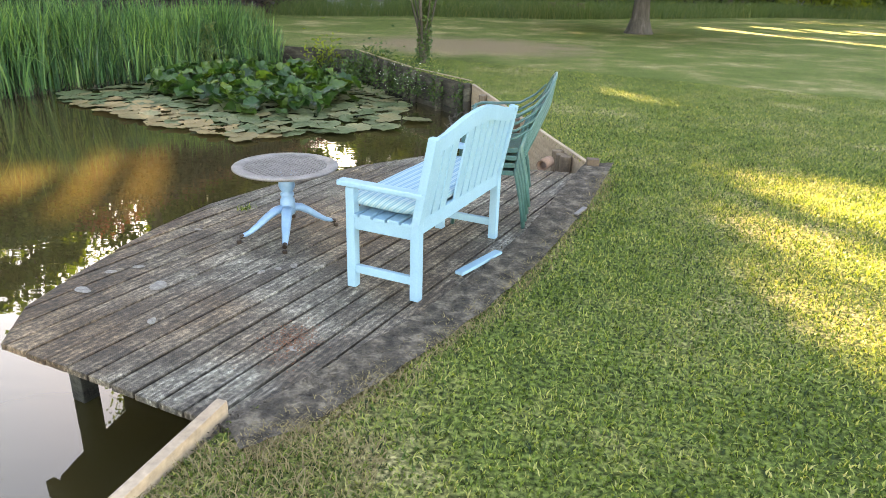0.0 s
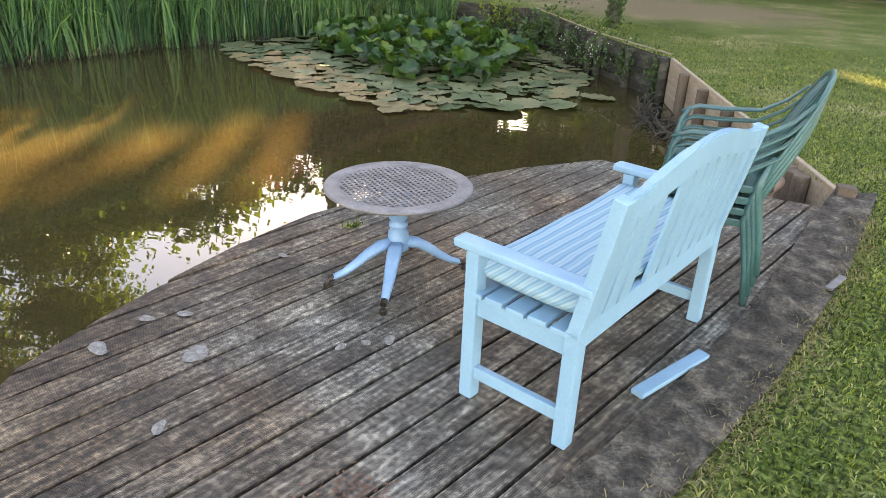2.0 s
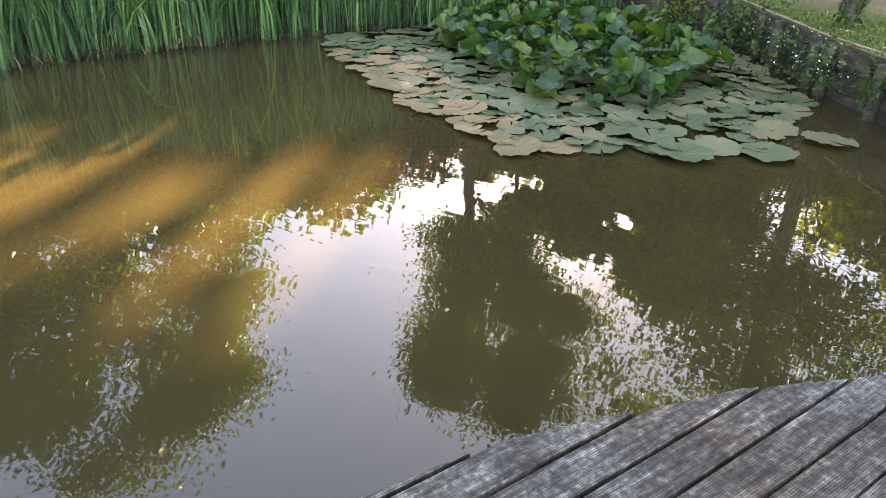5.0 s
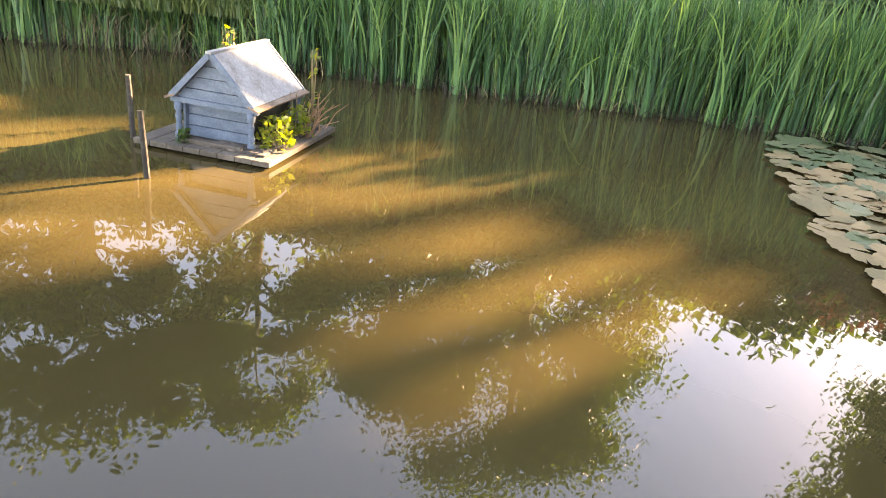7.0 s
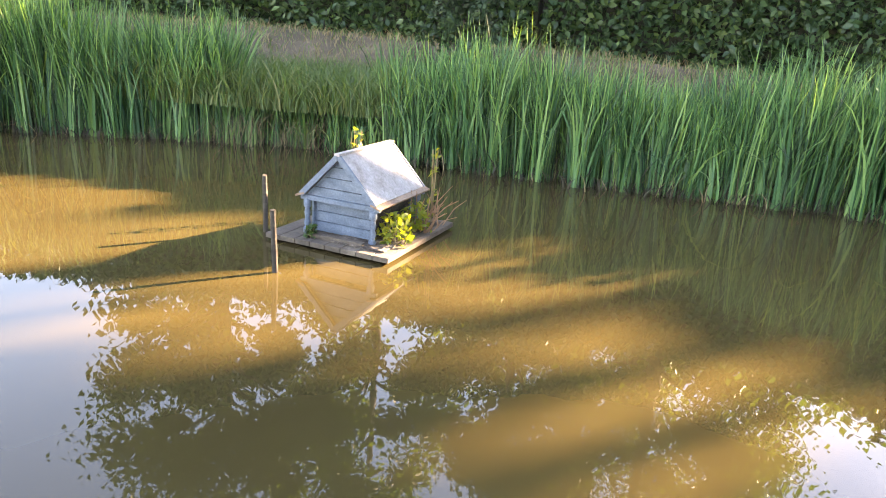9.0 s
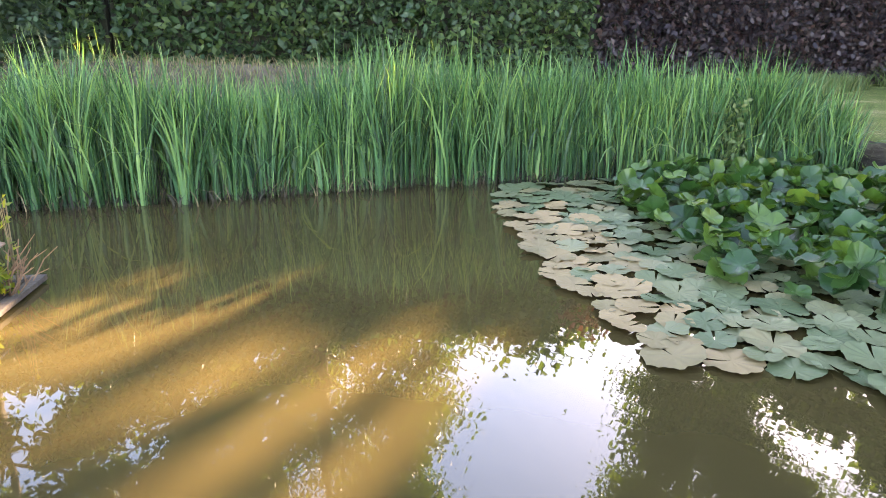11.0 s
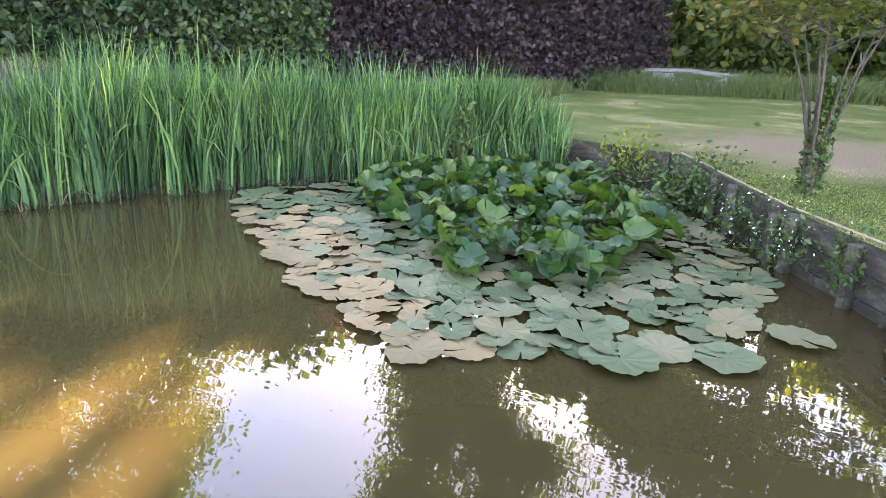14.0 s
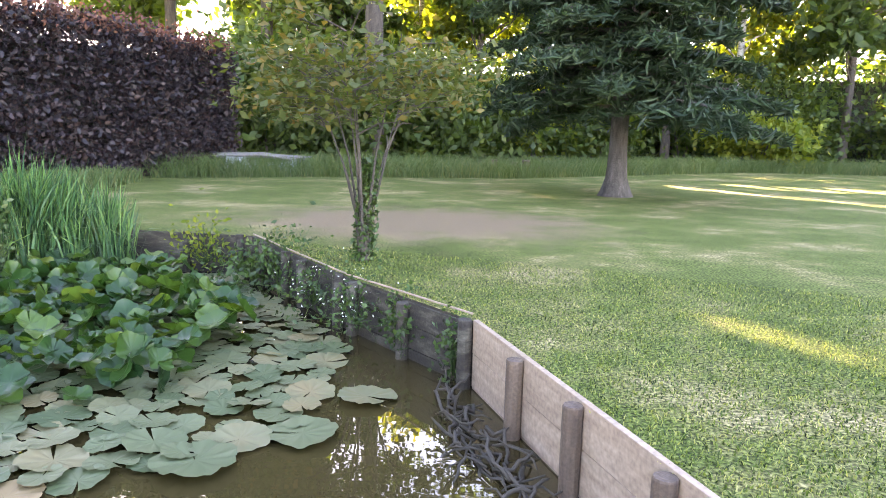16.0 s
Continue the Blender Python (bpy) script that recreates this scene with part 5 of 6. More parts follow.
def build_maple():
    rng = np.random.default_rng(81)
    r = random.Random(81)
    root = thing("small_maple", pose(-1.42, 14.75, 0), "small multi-stemmed maple with thin flat layered foliage", "tree")
    tips = []
    for k in range(9):
        a = r.uniform(0, 6.28)
        top = Vector((math.cos(a) * r.uniform(0.3, 1.0), math.sin(a) * r.uniform(0.3, 0.9), r.uniform(1.8, 2.75)))
        mid = Vector((top.x * 0.35, top.y * 0.35, top.z * 0.5))
        bm = bmesh.new()
        sweep(bm, [(0.03 * math.cos(a), 0.03 * math.sin(a), -0.05), (mid.x * 0.4, mid.y * 0.4, 0.6), mid, top], [0.030, 0.020, 0.012, 0.004], 7)
        stem = part("stem", bm, M_BARK, root, "thin forked stem")
        for j in range(9):
            b = a + r.uniform(-1.4, 1.4)
            s = r.uniform(0.35, 1.0)
            p0 = mid.lerp(top, s)
            e = p0 + Vector((math.cos(b) * r.uniform(0.3, 0.9), math.sin(b) * r.uniform(0.3, 0.9), r.uniform(0.0, 0.3)))
            bm = bmesh.new()
            sweep(bm, [p0, (p0 + e) / 2 + Vector((0, 0, 0.05)), e], [0.012, 0.008, 0.003], 5)
            part("twig", bm, M_BARK, stem)
            tips.append(e)
    tips = np.array([t for t in tips if t.z > 1.7])
    n = 3200
    p = tips[rng.integers(0, len(tips), n)] + rng.normal(size=(n, 3)) * np.array([0.28, 0.28, 0.07])
    v, t = leaf_cloud(rng, p, 0.095, 0.75)
    array_ob("crown", v, t, M_MAPLE, root)
    m = 950
    z = rng.uniform(0.02, 1.25, m)
    a = rng.uniform(0, 6.28, m)
    rad = (0.05 + rng.uniform(0, 0.11, m)) * (1.15 - 0.35 * z)
    v, t = leaf_cloud(rng, np.column_stack([np.cos(a) * rad + 0.05 * z, np.sin(a) * rad, z]), 0.06)
    array_ob("ivy", v, t, M_IVY, root)


build_maple()


def grass_patch(name, poly, n, h, w, material, label, seed, lean=0.5, rows=3, hole=None, category="grass", fall=None, tuft=0.0):
    rng = np.random.default_rng(seed)
    px, py = np.array(poly).T
    x = rng.uniform(px.min(), px.max(), n * 2)
    y = rng.uniform(py.min(), py.max(), n * 2)
    k = inside(poly, x, y)
    if hole is not None:
        for q in hole:
            k &= ~inside(q, x, y)
    if fall:
        d = np.hypot(x - fall[0], y - fall[1])
        k &= rng.uniform(size=len(x)) < np.clip((fall[2] / np.maximum(d, 0.1)) ** 1.5, 0, 1)
    x, y = x[k][:n], y[k][:n]
    if tuft:
        near = rng.uniform(size=len(x)) < 0.55
        x = np.where(near, (np.round(x / tuft + 0.7 * np.sin(y * 37)) - 0.7 * np.sin(y * 37)) * tuft + rng.normal(0, tuft * 0.18, len(x)), x)
        y = np.where(near, np.round(y / tuft) * tuft + rng.normal(0, tuft * 0.22, len(y)), y)
    v, t = blades(rng, x, y, 0.0, rng.uniform(h[0], h[1], len(x)), rng.uniform(w[0], w[1], len(x)), lean, rows)
    tagged(array_ob(name, v, t, material), label, category, kind="stuff")


grass_patch("lawn_grass", [(-1.2, 0.5), (6.5, 0.5), (7.5, 12), (-2.5, 16), (-3.2, 18)], 430000, (0.010, 0.038), (0.004, 0.010), M_GRASS, "short mown lawn grass blades", 91, 1.3, 2, (POND, SOIL), fall=(0.8, 2.5, 5.0), tuft=0.055)
grass_patch("long_grass", [(-9.3, 26.8), (-4, 29.5), (2, 31), (14, 40), (30, 41), (32, 43.5), (14, 43), (2, 35), (-5, 34.5), (-8.0, 34)], 90000, (0.4, 1.0), (0.010, 0.026), M_LONG, "unmown long grass along the wood", 92, 1.3, 4)
grass_patch("long_grass", [(-11.2, 17.0), (-9.2, 14.6), (-8.3, 17.2), (-8.8, 26), (-10.4, 24)], 16000, (0.2, 0.6), (0.015, 0.03), M_LONG, "long grass behind the reeds", 93, 0.6, 3, (POND,))
grass_patch("dry_bank", [(-13.9, 1.0), (-12.6, 1.0), (-12.3, 4.3), (-11.6, 8.0), (-12.3, 8.6), (-13.2, 4.8)], 7000, (0.05, 0.22), (0.01, 0.03), M_STRAW, "dry straw-coloured grass bank below the hedge", 94, 1.2, 3, (POND,))
grass_patch("bank_grass", [(-13.6, 1.5), (-11.6, 2.0), (-10.9, 4.8), (-10.6, 6.6), (-12.6, 8.5), (-13.8, 6)], 9000, (0.3, 0.9), (0.012, 0.026), M_LONG, "long drooping grass on the far bank", 95, 1.1, 4)


def bank_fringe():
    """Drooping grass and dead skirts along the unplanted far edge of the pond."""
    rng = np.random.default_rng(96)
    line = np.array([(-11.75, 3.9), (-11.85, 4.6), (-11.8, 5.3), (-11.4, 6.1)])
    for n, h, w, lean, material, name, label in ((2600, (0.7, 1.35), (0.008, 0.016), 0.75, M_REED, "fringe_grass", "tall tufted green grass along the far water's edge"),
                                                 (1500, (0.4, 0.9), (0.006, 0.012), 2.2, M_STRAW, "dead_fringe", "dead straw-coloured grass drooping to the water")):
        s = rng.uniform(0, 3, n)
        k = np.clip(s.astype(int), 0, 2)
        p = line[k] + (line[k + 1] - line[k]) * (s - k)[:, None]
        tuft = np.round(s * 14) / 14
        p = p + np.column_stack([-rng.uniform(-0.25, 0.9, n), rng.normal(0, 0.1, n)]) + np.column_stack([0.12 * np.sin(tuft * 40), 0.12 * np.cos(tuft * 33)])
        v, t = blades(rng, p[:, 0], p[:, 1], WATER + 0.15, rng.uniform(h[0], h[1], n), rng.uniform(w[0], w[1], n), lean, 5, 0.8)
        tagged(array_ob(name, v, t, material), label, "grass", kind="stuff")


bank_fringe()


# ---- things on and round the deck ----

def cushion_mat():
    m, nodes, links, bsdf = mat_base("striped_cushion")
    tc = nodes.new("ShaderNodeTexCoord")
    sep = nodes.new("ShaderNodeSeparateXYZ")
    links.new(tc.outputs["Object"], sep.inputs[0])
    wv = nodes.new("ShaderNodeMath")
    wv.operation = "MULTIPLY"
    wv.inputs[1].default_value = 2 * math.pi / 0.043
    yz = nodes.new("ShaderNodeMath")
    links.new(sep.outputs["Y"], yz.inputs[0])
    links.new(sep.outputs["Z"], yz.inputs[1])
    drift = nodes.new("ShaderNodeTexNoise")
    drift.inputs["Scale"].default_value, drift.inputs["Detail"].default_value = 5.0, 2.0
    links.new(tc.outputs["Object"], drift.inputs["Vector"])
    wavy = nodes.new("ShaderNodeMath")
    wavy.operation = "MULTIPLY_ADD"
    wavy.inputs[1].default_value = 0.035
    links.new(drift.outputs["Fac"], wavy.inputs[0])
    links.new(yz.outputs[0], wavy.inputs[2])
    links.new(wavy.outputs[0], wv.inputs[0])
    s = nodes.new("ShaderNodeMath")
    s.operation = "SINE"
    links.new(wv.outputs[0], s.inputs[0])
    wv2 = nodes.new("ShaderNodeMath")
    wv2.operation = "MULTIPLY"
    wv2.inputs[1].default_value = 2 * math.pi / 0.0175
    links.new(wavy.outputs[0], wv2.inputs[0])
    s2 = nodes.new("ShaderNodeMath")
    s2.operation = "SINE"
    links.new(wv2.outputs[0], s2.inputs[0])
    mx = nodes.new("ShaderNodeMath")
    mx.operation = "MULTIPLY_ADD"
    mx.inputs[1].default_value = 0.85
    links.new(s2.outputs[0], mx.inputs[0])
    links.new(s.outputs[0], mx.inputs[2])
    mr = nodes.new("ShaderNodeMapRange")
    mr.inputs[1].default_value, mr.inputs[2].default_value = -1.4, 1.4
    links.new(mx.outputs[0], mr.inputs[0])
    r = ramp(nodes, [(0.1, (0.14, 0.29, 0.37)), (0.4, (0.19, 0.35, 0.43)), (0.85, (0.30, 0.43, 0.47))])
    links.new(mr.outputs[0], r.inputs[0])
    n = nodes.new("ShaderNodeTexNoise")
    n.inputs["Scale"].default_value, n.inputs["Detail"].default_value = 220.0, 2.0
    links.new(tc.outputs["Object"], n.inputs["Vector"])
    b = nodes.new("ShaderNodeBump")
    b.inputs["Strength"].default_value, b.inputs["Distance"].default_value = 0.25, 0.002
    links.new(n.outputs["Fac"], b.inputs["Height"])
    links.new(b.outputs[0], bsdf.inputs["Normal"])
    links.new(r.outputs[0], bsdf.inputs["Base Color"])
    bsdf.inputs["Roughness"].default_value = 0.9
    return m


def build_cushion():
    bm = bmesh.new()
    nx, ny = 40, 16
    W, D, T = 1.12, 0.46, 0.075
    grid = {}
    for side in (0, 1):
        for i in range(nx + 1):
            for j in range(ny + 1):
                u, v = i / nx, j / ny
                edge = min(u, 1 - u) * W, min(v, 1 - v) * D
                e = min(min(edge) / 0.05, 1.0)
                puff = T / 2 * (0.28 + 0.72 * math.sqrt(max(0.0, 1 - (1 - e) ** 2)))
                puff += 0.006 * math.sin(u * 9.4) * math.sin(v * 4.2) * e
                lift = 0.022 * (abs(u - 0.5) * 2) ** 3 + 0.02 * max(0.0, 0.25 - v) * 4 * (0.5 + 0.5 * math.sin(u * 7))
                z = T / 2 + lift + (puff if side else -puff)
                if side and (i in (0, nx) or j in (0, ny)) :
                    z = T / 2 + lift + puff
                grid[side, i, j] = bm.verts.new((u * W - W / 2, v * D, z))
        for i in range(nx):
            for j in range(ny):
                f = [grid[side, i, j], grid[side, i + 1, j], grid[side, i + 1, j + 1], grid[side, i, j + 1]]
                bm.faces.new(f if side else f[::-1])
    rim = [(i, 0) for i in range(nx)] + [(nx, j) for j in range(ny)] + [(i, ny) for i in range(nx, 0, -1)] + [(0, j) for j in range(ny, 0, -1)]
    for a, b in zip(rim, rim[1:] + rim[:1]):
        bm.faces.new((grid[0, a[0], a[1]], grid[0, b[0], b[1]], grid[1, b[0], b[1]], grid[1, a[0], a[1]]))
    ob = part("seat_cushion", bm, cushion_mat(), None, smooth=True)
    ob.matrix_basis = BENCH.matrix_basis @ pose(0.60, 0.03, 0.456, 1.5)
    tagged(ob, "blue and white striped seat cushion on the bench", "cushion")


build_cushion()


def loose_slat():
    bm = bmesh.new()
    bar(bm, (0.40, 4.36, 0.024), (0.62, 4.755, 0.024), 0.055, 0.022, 0.003)
    tagged(part("loose_slat", bm, M_BLUE, None), "broken pale blue bench slat lying on the deck", "slat")
    bm = bmesh.new()
    bar(bm, (1.16, 5.62, 0.03), (1.24, 5.78, 0.04), 0.035, 0.012, 0.002)
    tagged(part("wood_scrap", bm, M_TABLETOP, None), "small grey scrap of wood on the earth", "scrap")


loose_slat()


def drain_pipe():
    bm = bmesh.new()
    n = 16
    rings = [[bm.verts.new((r * math.cos(k * 2 * math.pi / n), y, r * math.sin(k * 2 * math.pi / n))) for k in range(n)] for r, y in ((0.055, 0), (0.055, 0.22), (0.046, 0.22), (0.046, 0))]
    for a, b in zip(rings, rings[1:] + rings[:1]):
        for k in range(n):
            bm.faces.new((a[k], a[(k + 1) % n], b[(k + 1) % n], b[k]))
    ob = part("drain_pipe", bm, M_CLAY, None, smooth=True)
    ob.matrix_basis = pose(0.99, 7.42, -0.02, 0, 0, 160)
    tagged(ob, "short brown clay pipe sticking out by the wall", "pipe")
    bm = bmesh.new()
    block(bm, (1.40, 7.22, 0.0), (0.12, 0.10, 0.16), None, 0.008)
    tagged(part("end_block", bm, M_POSTWOOD, None), "brown sawn timber block at the wall's end", "block")


M_DRYSTALK = surface("rusty_dry_stalk", [(0.3, (0.16, 0.085, 0.045)), (0.7, (0.32, 0.19, 0.10))], (9, 9, 9), 0.8, 0.2, 60)
M_CLAY = surface("brown_clay", [(0.3, (0.16, 0.09, 0.06)), (0.7, (0.27, 0.16, 0.11))], (9, 9, 9), 0.7, 0.2, 60)
drain_pipe()

M_LICHEN = surface("white_lichen", [(0.35, (0.17, 0.155, 0.135)), (0.7, (0.34, 0.32, 0.29))], (30, 30, 30), 0.95, 0.5, 150)
M_RUST = surface("red_brown_litter", [(0.3, (0.14, 0.06, 0.035)), (0.7, (0.26, 0.13, 0.08))], (30, 30, 30), 0.9, 0.4, 150)


def lichen_spot(x, y, r, seed):
    rr = random.Random(seed)
    n = 18
    bm = bmesh.new()
    rim = []
    ph = [rr.uniform(0, 6.28) for _ in range(3)]
    for k in range(n):
        a = 2 * math.pi * k / n
        q = r * (1.15 + 0.18 * math.sin(2 * a + ph[0]) + 0.10 * math.sin(3 * a + ph[1]) + 0.05 * math.sin(7 * a + ph[2]))
        rim.append(bm.verts.new((q * math.cos(a), q * 0.7 * math.sin(a), 0.0)))
    mid = bm.verts.new((0, 0, 0.004))
    for k in range(n):
        bm.faces.new((rim[k], rim[(k + 1) % n], mid))
    ob = part("lichen_spot", bm, M_LICHEN, None)
    ob.matrix_basis = pose(x, y, 0.0045, 0, 0, rr.uniform(0, 360))
    tagged(ob, "flat pale crust of lichen on the deck boards", "lichen", "lichen on the deck")


for i, (x, y, r) in enumerate([(-1.28, 3.91, 0.055), (-1.66, 3.78, 0.045), (-1.65, 4.04, 0.03), (-1.53, 4.14, 0.03), (-1.47, 4.82, 0.025), (-0.62, 4.33, 0.03), (-0.78, 4.20, 0.025), (-0.70, 4.27, 0.022),
                               (-1.1, 3.5, 0.03), (-0.3, 3.35, 0.025)]):
    lichen_spot(x, y, r, 300 + i)


def litter():
    rng = np.random.default_rng(61)
    n = 500
    p = np.column_stack([rng.normal(-0.32, 0.07, n), rng.normal(3.42, 0.10, n), rng.uniform(0.004, 0.010, n)])
    v, t = leaf_cloud(rng, p, 0.011, 0.98)
    tagged(array_ob("leaf_litter", v, t, M_RUST), "patch of reddish crumbled leaf litter on the boards", "litter", kind="stuff")
    n = 4500
    s = rng.uniform(0, 1, n)
    edge = np.array([(-0.24, 2.56), (-0.01, 2.80), (0.23, 3.21), (0.57, 3.86), (0.91, 4.73), (1.27, 5.87), (1.52, 6.94)])
    k = np.clip((s * 6).astype(int), 0, 5)
    q = edge[k] + (edge[k + 1] - edge[k]) * (s * 6 - k)[:, None] + rng.normal(0, 0.06, (n, 2))
    v, t = blades(rng, q[:, 0], q[:, 1], 0.0, rng.uniform(0.015, 0.05, n), rng.uniform(0.003, 0.007, n), 1.6, 3)
    tagged(array_ob("dry_edge_grass", v, t, M_STRAW), "dry straw-coloured grass along the lawn's edge", "grass", kind="stuff")
    m = 9000
    x, y = rng.uniform(-0.9, 0.3, m), rng.uniform(1.2, 2.75, m)
    kk = ~inside(POND, x, y) & (y < 2.7 + 0.3 * x)
    v, t = blades(rng, x[kk], y[kk], 0.0, rng.uniform(0.02, 0.06, kk.sum()), rng.uniform(0.003, 0.006, kk.sum()), 1.4, 3)
    tagged(array_ob("dry_bank_grass", v, t, M_STRAW), "tangled dry grass on the bank by the board", "grass", kind="stuff")
    n = 1400
    k = rng.integers(0, 6, n)
    s = rng.uniform(0, 1, n)
    q = edge[k] + (edge[k + 1] - edge[k]) * s[:, None] + np.column_stack([-rng.uniform(0.0, 0.30, n), rng.uniform(0.0, 0.12, n)])
    p = np.column_stack([q, rng.uniform(0.006, 0.02, n)])
    v, t = leaf_cloud(rng, p, 0.018, 0.8)
    tagged(array_ob("soil_crumbs", v, t, M_SOIL), "crumbs and chips on the bare earth", "soil", kind="stuff")


litter()


def deck_tuft():
    rng = np.random.default_rng(62)
    n = 60
    v, t = blades(rng, rng.normal(0, 0.03, n), rng.normal(0, 0.015, n), 0.0, rng.uniform(0.02, 0.06, n), rng.uniform(0.004, 0.009, n), 1.5, 3)
    ob = tagged(array_ob("grass_tuft", v, t, M_GRASS), "small green tuft growing between deck boards", "grass tuft")
    ob.matrix_basis = pose(-1.33, 5.32, -0.004, 0, 0, 60)


deck_tuft()


# ---- duck house planting ----
def raft_plants():
    rng = np.random.default_rng(63)
    base = HOUSE.matrix_basis
    spots = [((0.46, -0.25, 0.05), 0.27, 0.18, 170, M_BRIGHT, "leafy yellow-green plant growing on the raft"),
             ((0.46, 0.12, 0.05), 0.30, 0.16, 130, M_BRIGHT, "leafy yellow-green plant growing on the raft"),
             ((-0.42, 0.52, 0.05), 0.85, 0.10, 45, M_BRIGHT, "tall leafy shoot behind the duck house"),
             ((0.46, 0.48, 0.05), 0.78, 0.05, 20, M_BRIGHT, "thin upright shoot beside the duck house"),
             ((-0.22, -0.55, 0.05), 0.12, 0.06, 60, M_IVY, "small green weed before the duck house")]
    for at, h, rad, n, material, label in spots:
        root = thing("raft_plant", base @ pose(*at), label, "plant", "plants on the raft")
        z = rng.uniform(0.1, 1, n) * h
        a = rng.uniform(0, 6.28, n)
        q = rad * np.sqrt(rng.uniform(0, 1, n)) * (1.1 - 0.5 * z / h)
        v, t = leaf_cloud(rng, np.column_stack([np.cos(a) * q, np.sin(a) * q, z]), 0.06, 0.3)
        array_ob("leaves", v, t, material, root)
        for k in range(5):
            a = k * 1.3
            bm = bmesh.new()
            sweep(bm, [(0, 0, -0.02), (0.3 * rad * math.cos(a), 0.3 * rad * math.sin(a), h * 0.5), (0.6 * rad * math.cos(a), 0.6 * rad * math.sin(a), h * 0.95)], [0.005, 0.004, 0.002], 5)
            part("stalk", bm, M_STRAW, root)
    dry = thing("dry_stalks", base, "dry straw-coloured stalks on the raft", "dead plant")
    r = random.Random(5)
    for k in range(26):
        bm = bmesh.new()
        a, b = r.uniform(0, 6.28), r.uniform(0.1, 0.3)
        p = Vector((0.48 + r.uniform(-.1, .1), 0.32 + r.uniform(-.2, .2), 0.05))
        e = p + Vector((b * math.cos(a) * 0.8 + 0.08, b * math.sin(a), r.uniform(0.15, 0.42)))
        sweep(bm, [p, (p + e) / 2 + Vector((0, 0, 0.05)), e], [0.006, 0.005, 0.003], 5)
        part("stalk", bm, M_DRYSTALK, dry)


raft_plants()


# ---- driftwood and plants at the wall ----
def driftwood():
    r = random.Random(8)
    heap = thing("driftwood", pose(-0.1, 11.2, WATER), "tangle of wet dark roots and driftwood by the wall", "driftwood")
    back = heap.matrix_basis.inverted()
    d = (Vector((1.36, 7.30, 0)) - Vector((-0.17, 12.06, 0))).normalized()
    side = Vector((-d.y, d.x, 0))
    if side.x > 0:
        side = -side
    for k in range(60):
        s = r.uniform(0.0, 1.9)
        p = Vector((-0.25, 11.9, 0)) + d * s + side * r.uniform(0.12, 0.35)
        p.z = WATER + r.uniform(0.0, 0.22) * (1 - s / 2.2)
        pts = [p]
        a = r.uniform(0, 6.28)
        for j in range(5):
            a += r.uniform(-0.9, 0.9)
            p = p + d * 0.10 * math.cos(a) + side * 0.06 * math.sin(a) + Vector((0, 0, r.uniform(-0.05, 0.05)))
            p.z = max(p.z, WATER - 0.03)
            pts.append(p.copy())
        bm = bmesh.new()
        sweep(bm, [back @ q for q in pts], [r.uniform(0.006, 0.016)] * 5 + [0.006], 6)
        part("root", bm, M_MUD, heap, "", True)


driftwood()


def wall_plant(name, x, y, z, spread, n, size, material, label, seed, flowers=0):
    rng = np.random.default_rng(seed)
    root = thing(name, pose(x, y, z), label, "plant", "plants along the wall")
    p = rng.normal(size=(n, 3)) * np.array(spread)
    v, t = leaf_cloud(rng, p, size)
    array_ob("leaves", v, t, material, root)
    for e in p[:14]:
        bm = bmesh.new()
        sweep(bm, [(0, 0, -spread[2] * 1.4), tuple(e * 0.5 + np.array([0, 0, -spread[2] * 0.4])), tuple(e)], [0.006, 0.005, 0.002], 5)
        part("stalk", bm, M_IVY, root)
    if flowers:
        q = rng.normal(size=(flowers, 3)) * np.array(spread) * 1.1
        v, t = leaf_cloud(rng, q, 0.026)
        array_ob("blossom", v, t, M_FLOWER, root)


M_FLOWER = leafy("white_blossom", [(0.1, (0.55, 0.55, 0.50)), (0.9, (0.8, 0.8, 0.76))], (1, 1, 0.9), 0.3, 0.7, 4.0)
wall_plant("ivy_clump", -0.35, 12.22, -0.25, (0.07, 0.10, 0.20), 220, 0.055, M_IVY, "ivy climbing the corner post of the wall", 401)
wall_plant("ivy_clump", -0.85, 12.85, -0.22, (0.10, 0.14, 0.14), 320, 0.055, M_IVY, "ivy hanging over the old wall", 402)
wall_plant("flowering_weed", -1.35, 13.35, -0.18, (0.22, 0.3, 0.16), 480, 0.05, M_IVY, "white-flowered weed growing along the old wall", 403, 90)
wall_plant("flowering_weed", -1.95, 14.25, -0.20, (0.20, 0.3, 0.18), 480, 0.05, M_IVY, "white-flowered weed growing along the old wall", 404, 50)
wall_plant("leafy_weed", -2.6, 15.35, -0.18, (0.25, 0.4, 0.22), 620, 0.065, M_IVY, "leafy green weed hanging from the old wall", 405)
wall_plant("leafy_weed", -3.9, 16.35, -0.12, (0.24, 0.2, 0.20), 260, 0.07, M_BRIGHT, "bright green leafy weed before the wall", 406)
wall_plant("leafy_weed", -3.1, 15.9, -0.35, (0.3, 0.3, 0.14), 560, 0.065, M_IVY, "leafy green weed at the wall's foot", 407)
wall_plant("pale_shoots", -6.1, 15.1, 0.15, (0.12, 0.12, 0.30), 200, 0.07, M_LONG, "pale green leafy shoots among the reeds", 408)


def string_line():
    bm = bmesh.new()
    sweep(bm, [(-0.20, 12.08, 0.07), (-1.46, 13.72, 0.035), (-3.22, 16.47, 0.03)], 0.010, 6)
    tagged(part("edging_rope", bm, M_PALEWOOD, None), "pale cord running along the old wall's top", "cord")


string_line()


# ---- pile beyond the lawn ----
M_SHEET = surface("pale_sheeting", [(0.3, (0.42, 0.44, 0.45)), (0.7, (0.62, 0.64, 0.64))], (3, 3, 3), 0.6, 0.2, 30)


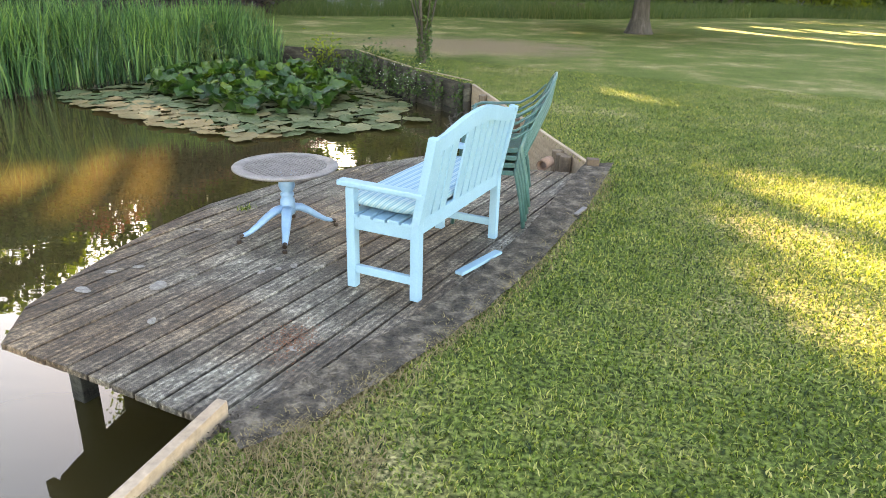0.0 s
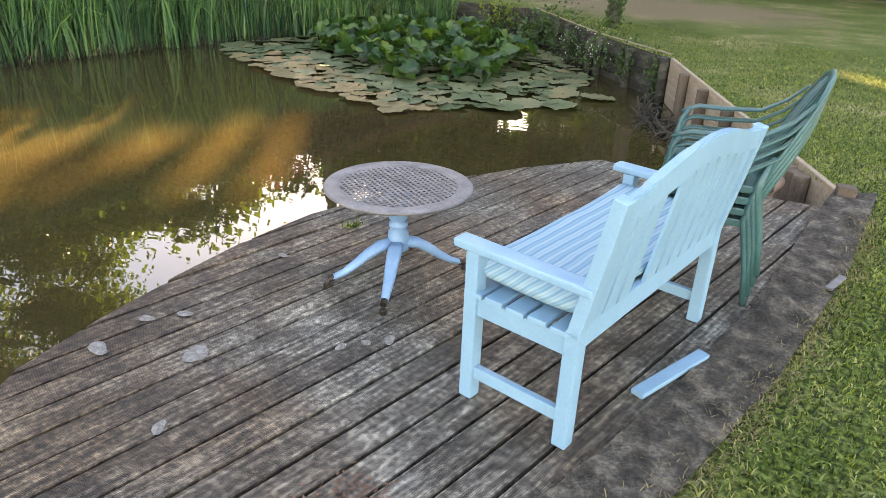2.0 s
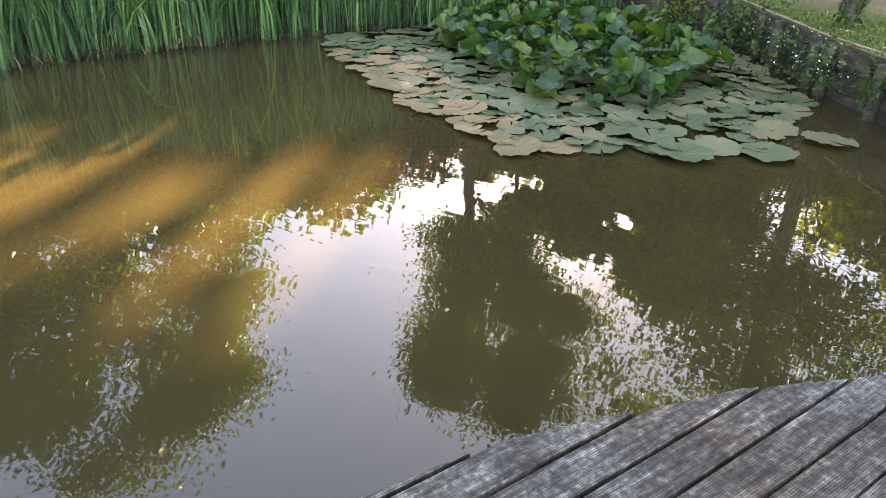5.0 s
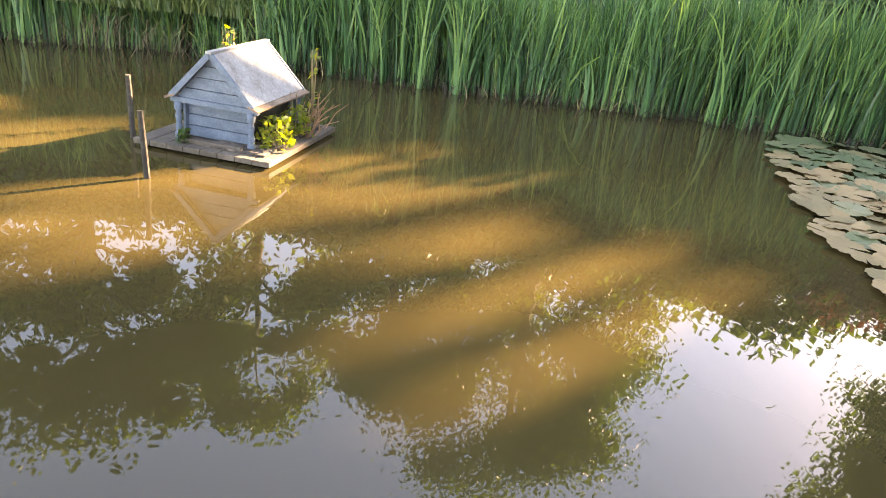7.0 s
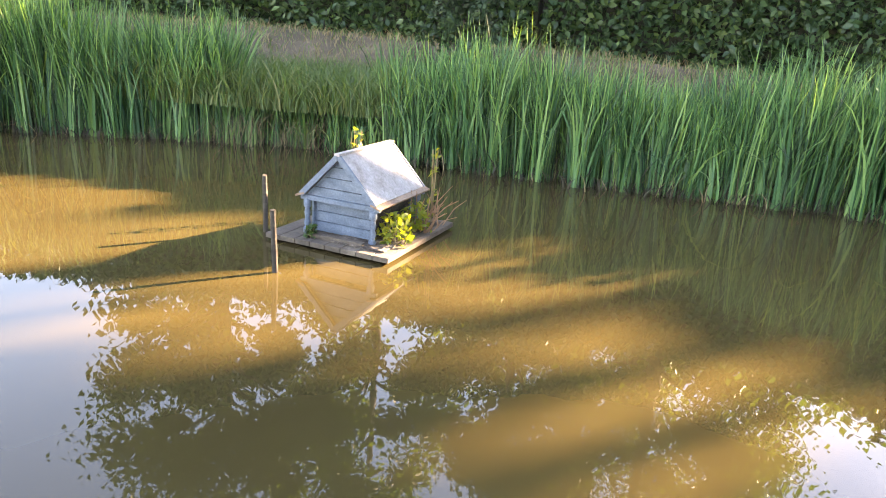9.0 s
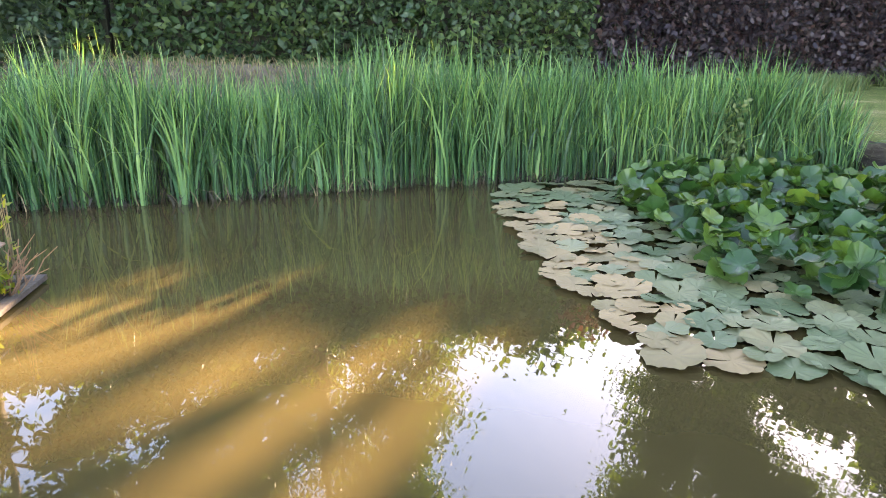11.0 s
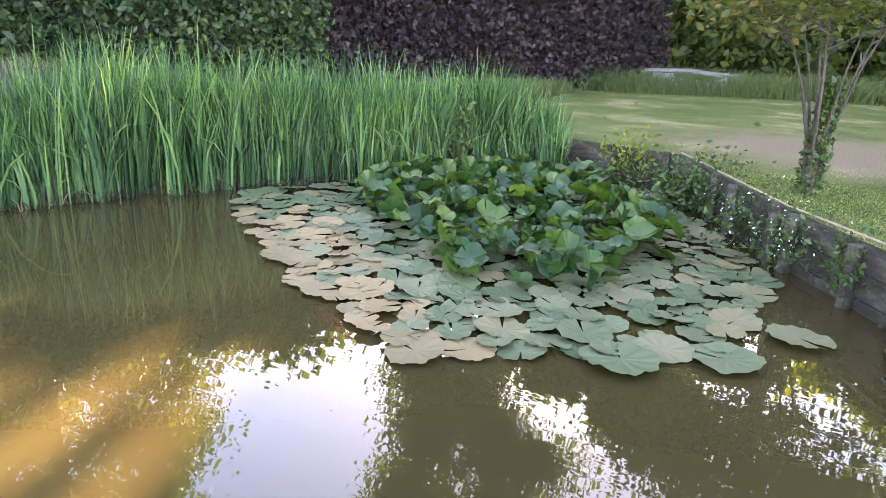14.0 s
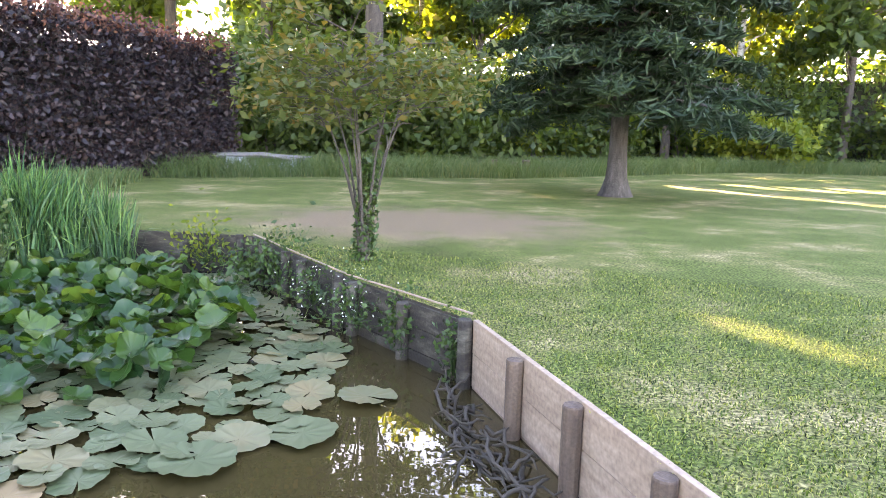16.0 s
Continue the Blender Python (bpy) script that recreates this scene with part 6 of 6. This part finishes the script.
def log_pile():
    root = thing("timber_pile", pose(-6.7, 30.6, -0.08, 0, 0, 12), "low pile of pale sheeting and grey poles in long grass", "pile")
    bm = bmesh.new()
    n, m = 14, 6
    vs = [[bm.verts.new((-1.3 + 2.6 * i / n, -0.6 + 1.2 * j / m, (0.46 + 0.20 * math.sin(i * 1.3) * math.cos(j * 1.1) + 0.16 * math.sin(i * 0.45 + 1.0)) * (1 if 0 < i < n and 0 < j < m else 0.12))) for j in range(m + 1)] for i in range(n + 1)]
    for i in range(n):
        for j in range(m):
            bm.faces.new((vs[i][j], vs[i + 1][j], vs[i + 1][j + 1], vs[i][j + 1]))
    part("sheet", bm, M_SHEET, root, "pale grey sheet", True)
    r = random.Random(3)
    for k in range(9):
        bm = bmesh.new()
        y, z = r.uniform(-0.6, 0.5), 0.58 + r.uniform(0, 0.14)
        sweep(bm, [(-1.5 + r.uniform(-.2, .3), y, z), (0, y + r.uniform(-.1, .1), z + 0.05), (1.4 + r.uniform(-.3, .3), y + r.uniform(-.1, .1), z - r.uniform(0, .2))], 0.035, 8)
        part("pole", bm, M_TABLETOP, root)
    for k in range(7):
        bm = bmesh.new()
        lathe(bm, [(0.16, 0.0), (0.17, 0.35 + 0.1 * (k % 3)), (0.15, 0.38 + 0.1 * (k % 3))], 10)
        ob = part("cut_log", bm, M_POSTWOOD, None)
        ob.matrix_basis = pose(0.6 + 0.42 * k, 33.2 + 0.3 * math.sin(k * 2.0), 0.02, 0, 0, 40 * k)
        tagged(ob, "short cut log standing in the long grass", "log", "cut logs by the wood")


log_pile()


# ---- young pine behind the reeds ----
def young_pine():
    rng = np.random.default_rng(64)
    root = thing("young_pine", pose(-13.4, 7.6, 0.45), "young bushy blue-green pine on the bank", "tree")
    bm = bmesh.new()
    sweep(bm, [(0, 0, -0.05), (0, 0, 1.2), (0.05, 0, 2.4)], [0.06, 0.04, 0.01], 8)
    pts = []
    for k in range(30):
        z = 0.35 + 2.0 * k / 30
        a = k * 2.4
        L = 0.85 * (1.05 - z / 2.6)
        e = (math.cos(a) * L, math.sin(a) * L, z + 0.25)
        sweep(bm, [(0, 0, z), e], [0.02, 0.006], 5)
        s = rng.uniform(0.2, 1.05, 110)
        pts.append(np.column_stack([e[0] * s, e[1] * s, z + 0.25 * s]) + rng.normal(0, 0.07, (110, 3)))
    part("stem", bm, M_BARK, root)
    v, t = leaf_cloud(rng, np.concatenate(pts), 0.11)
    array_ob("needles", v, t, M_FIR, root)


young_pine()
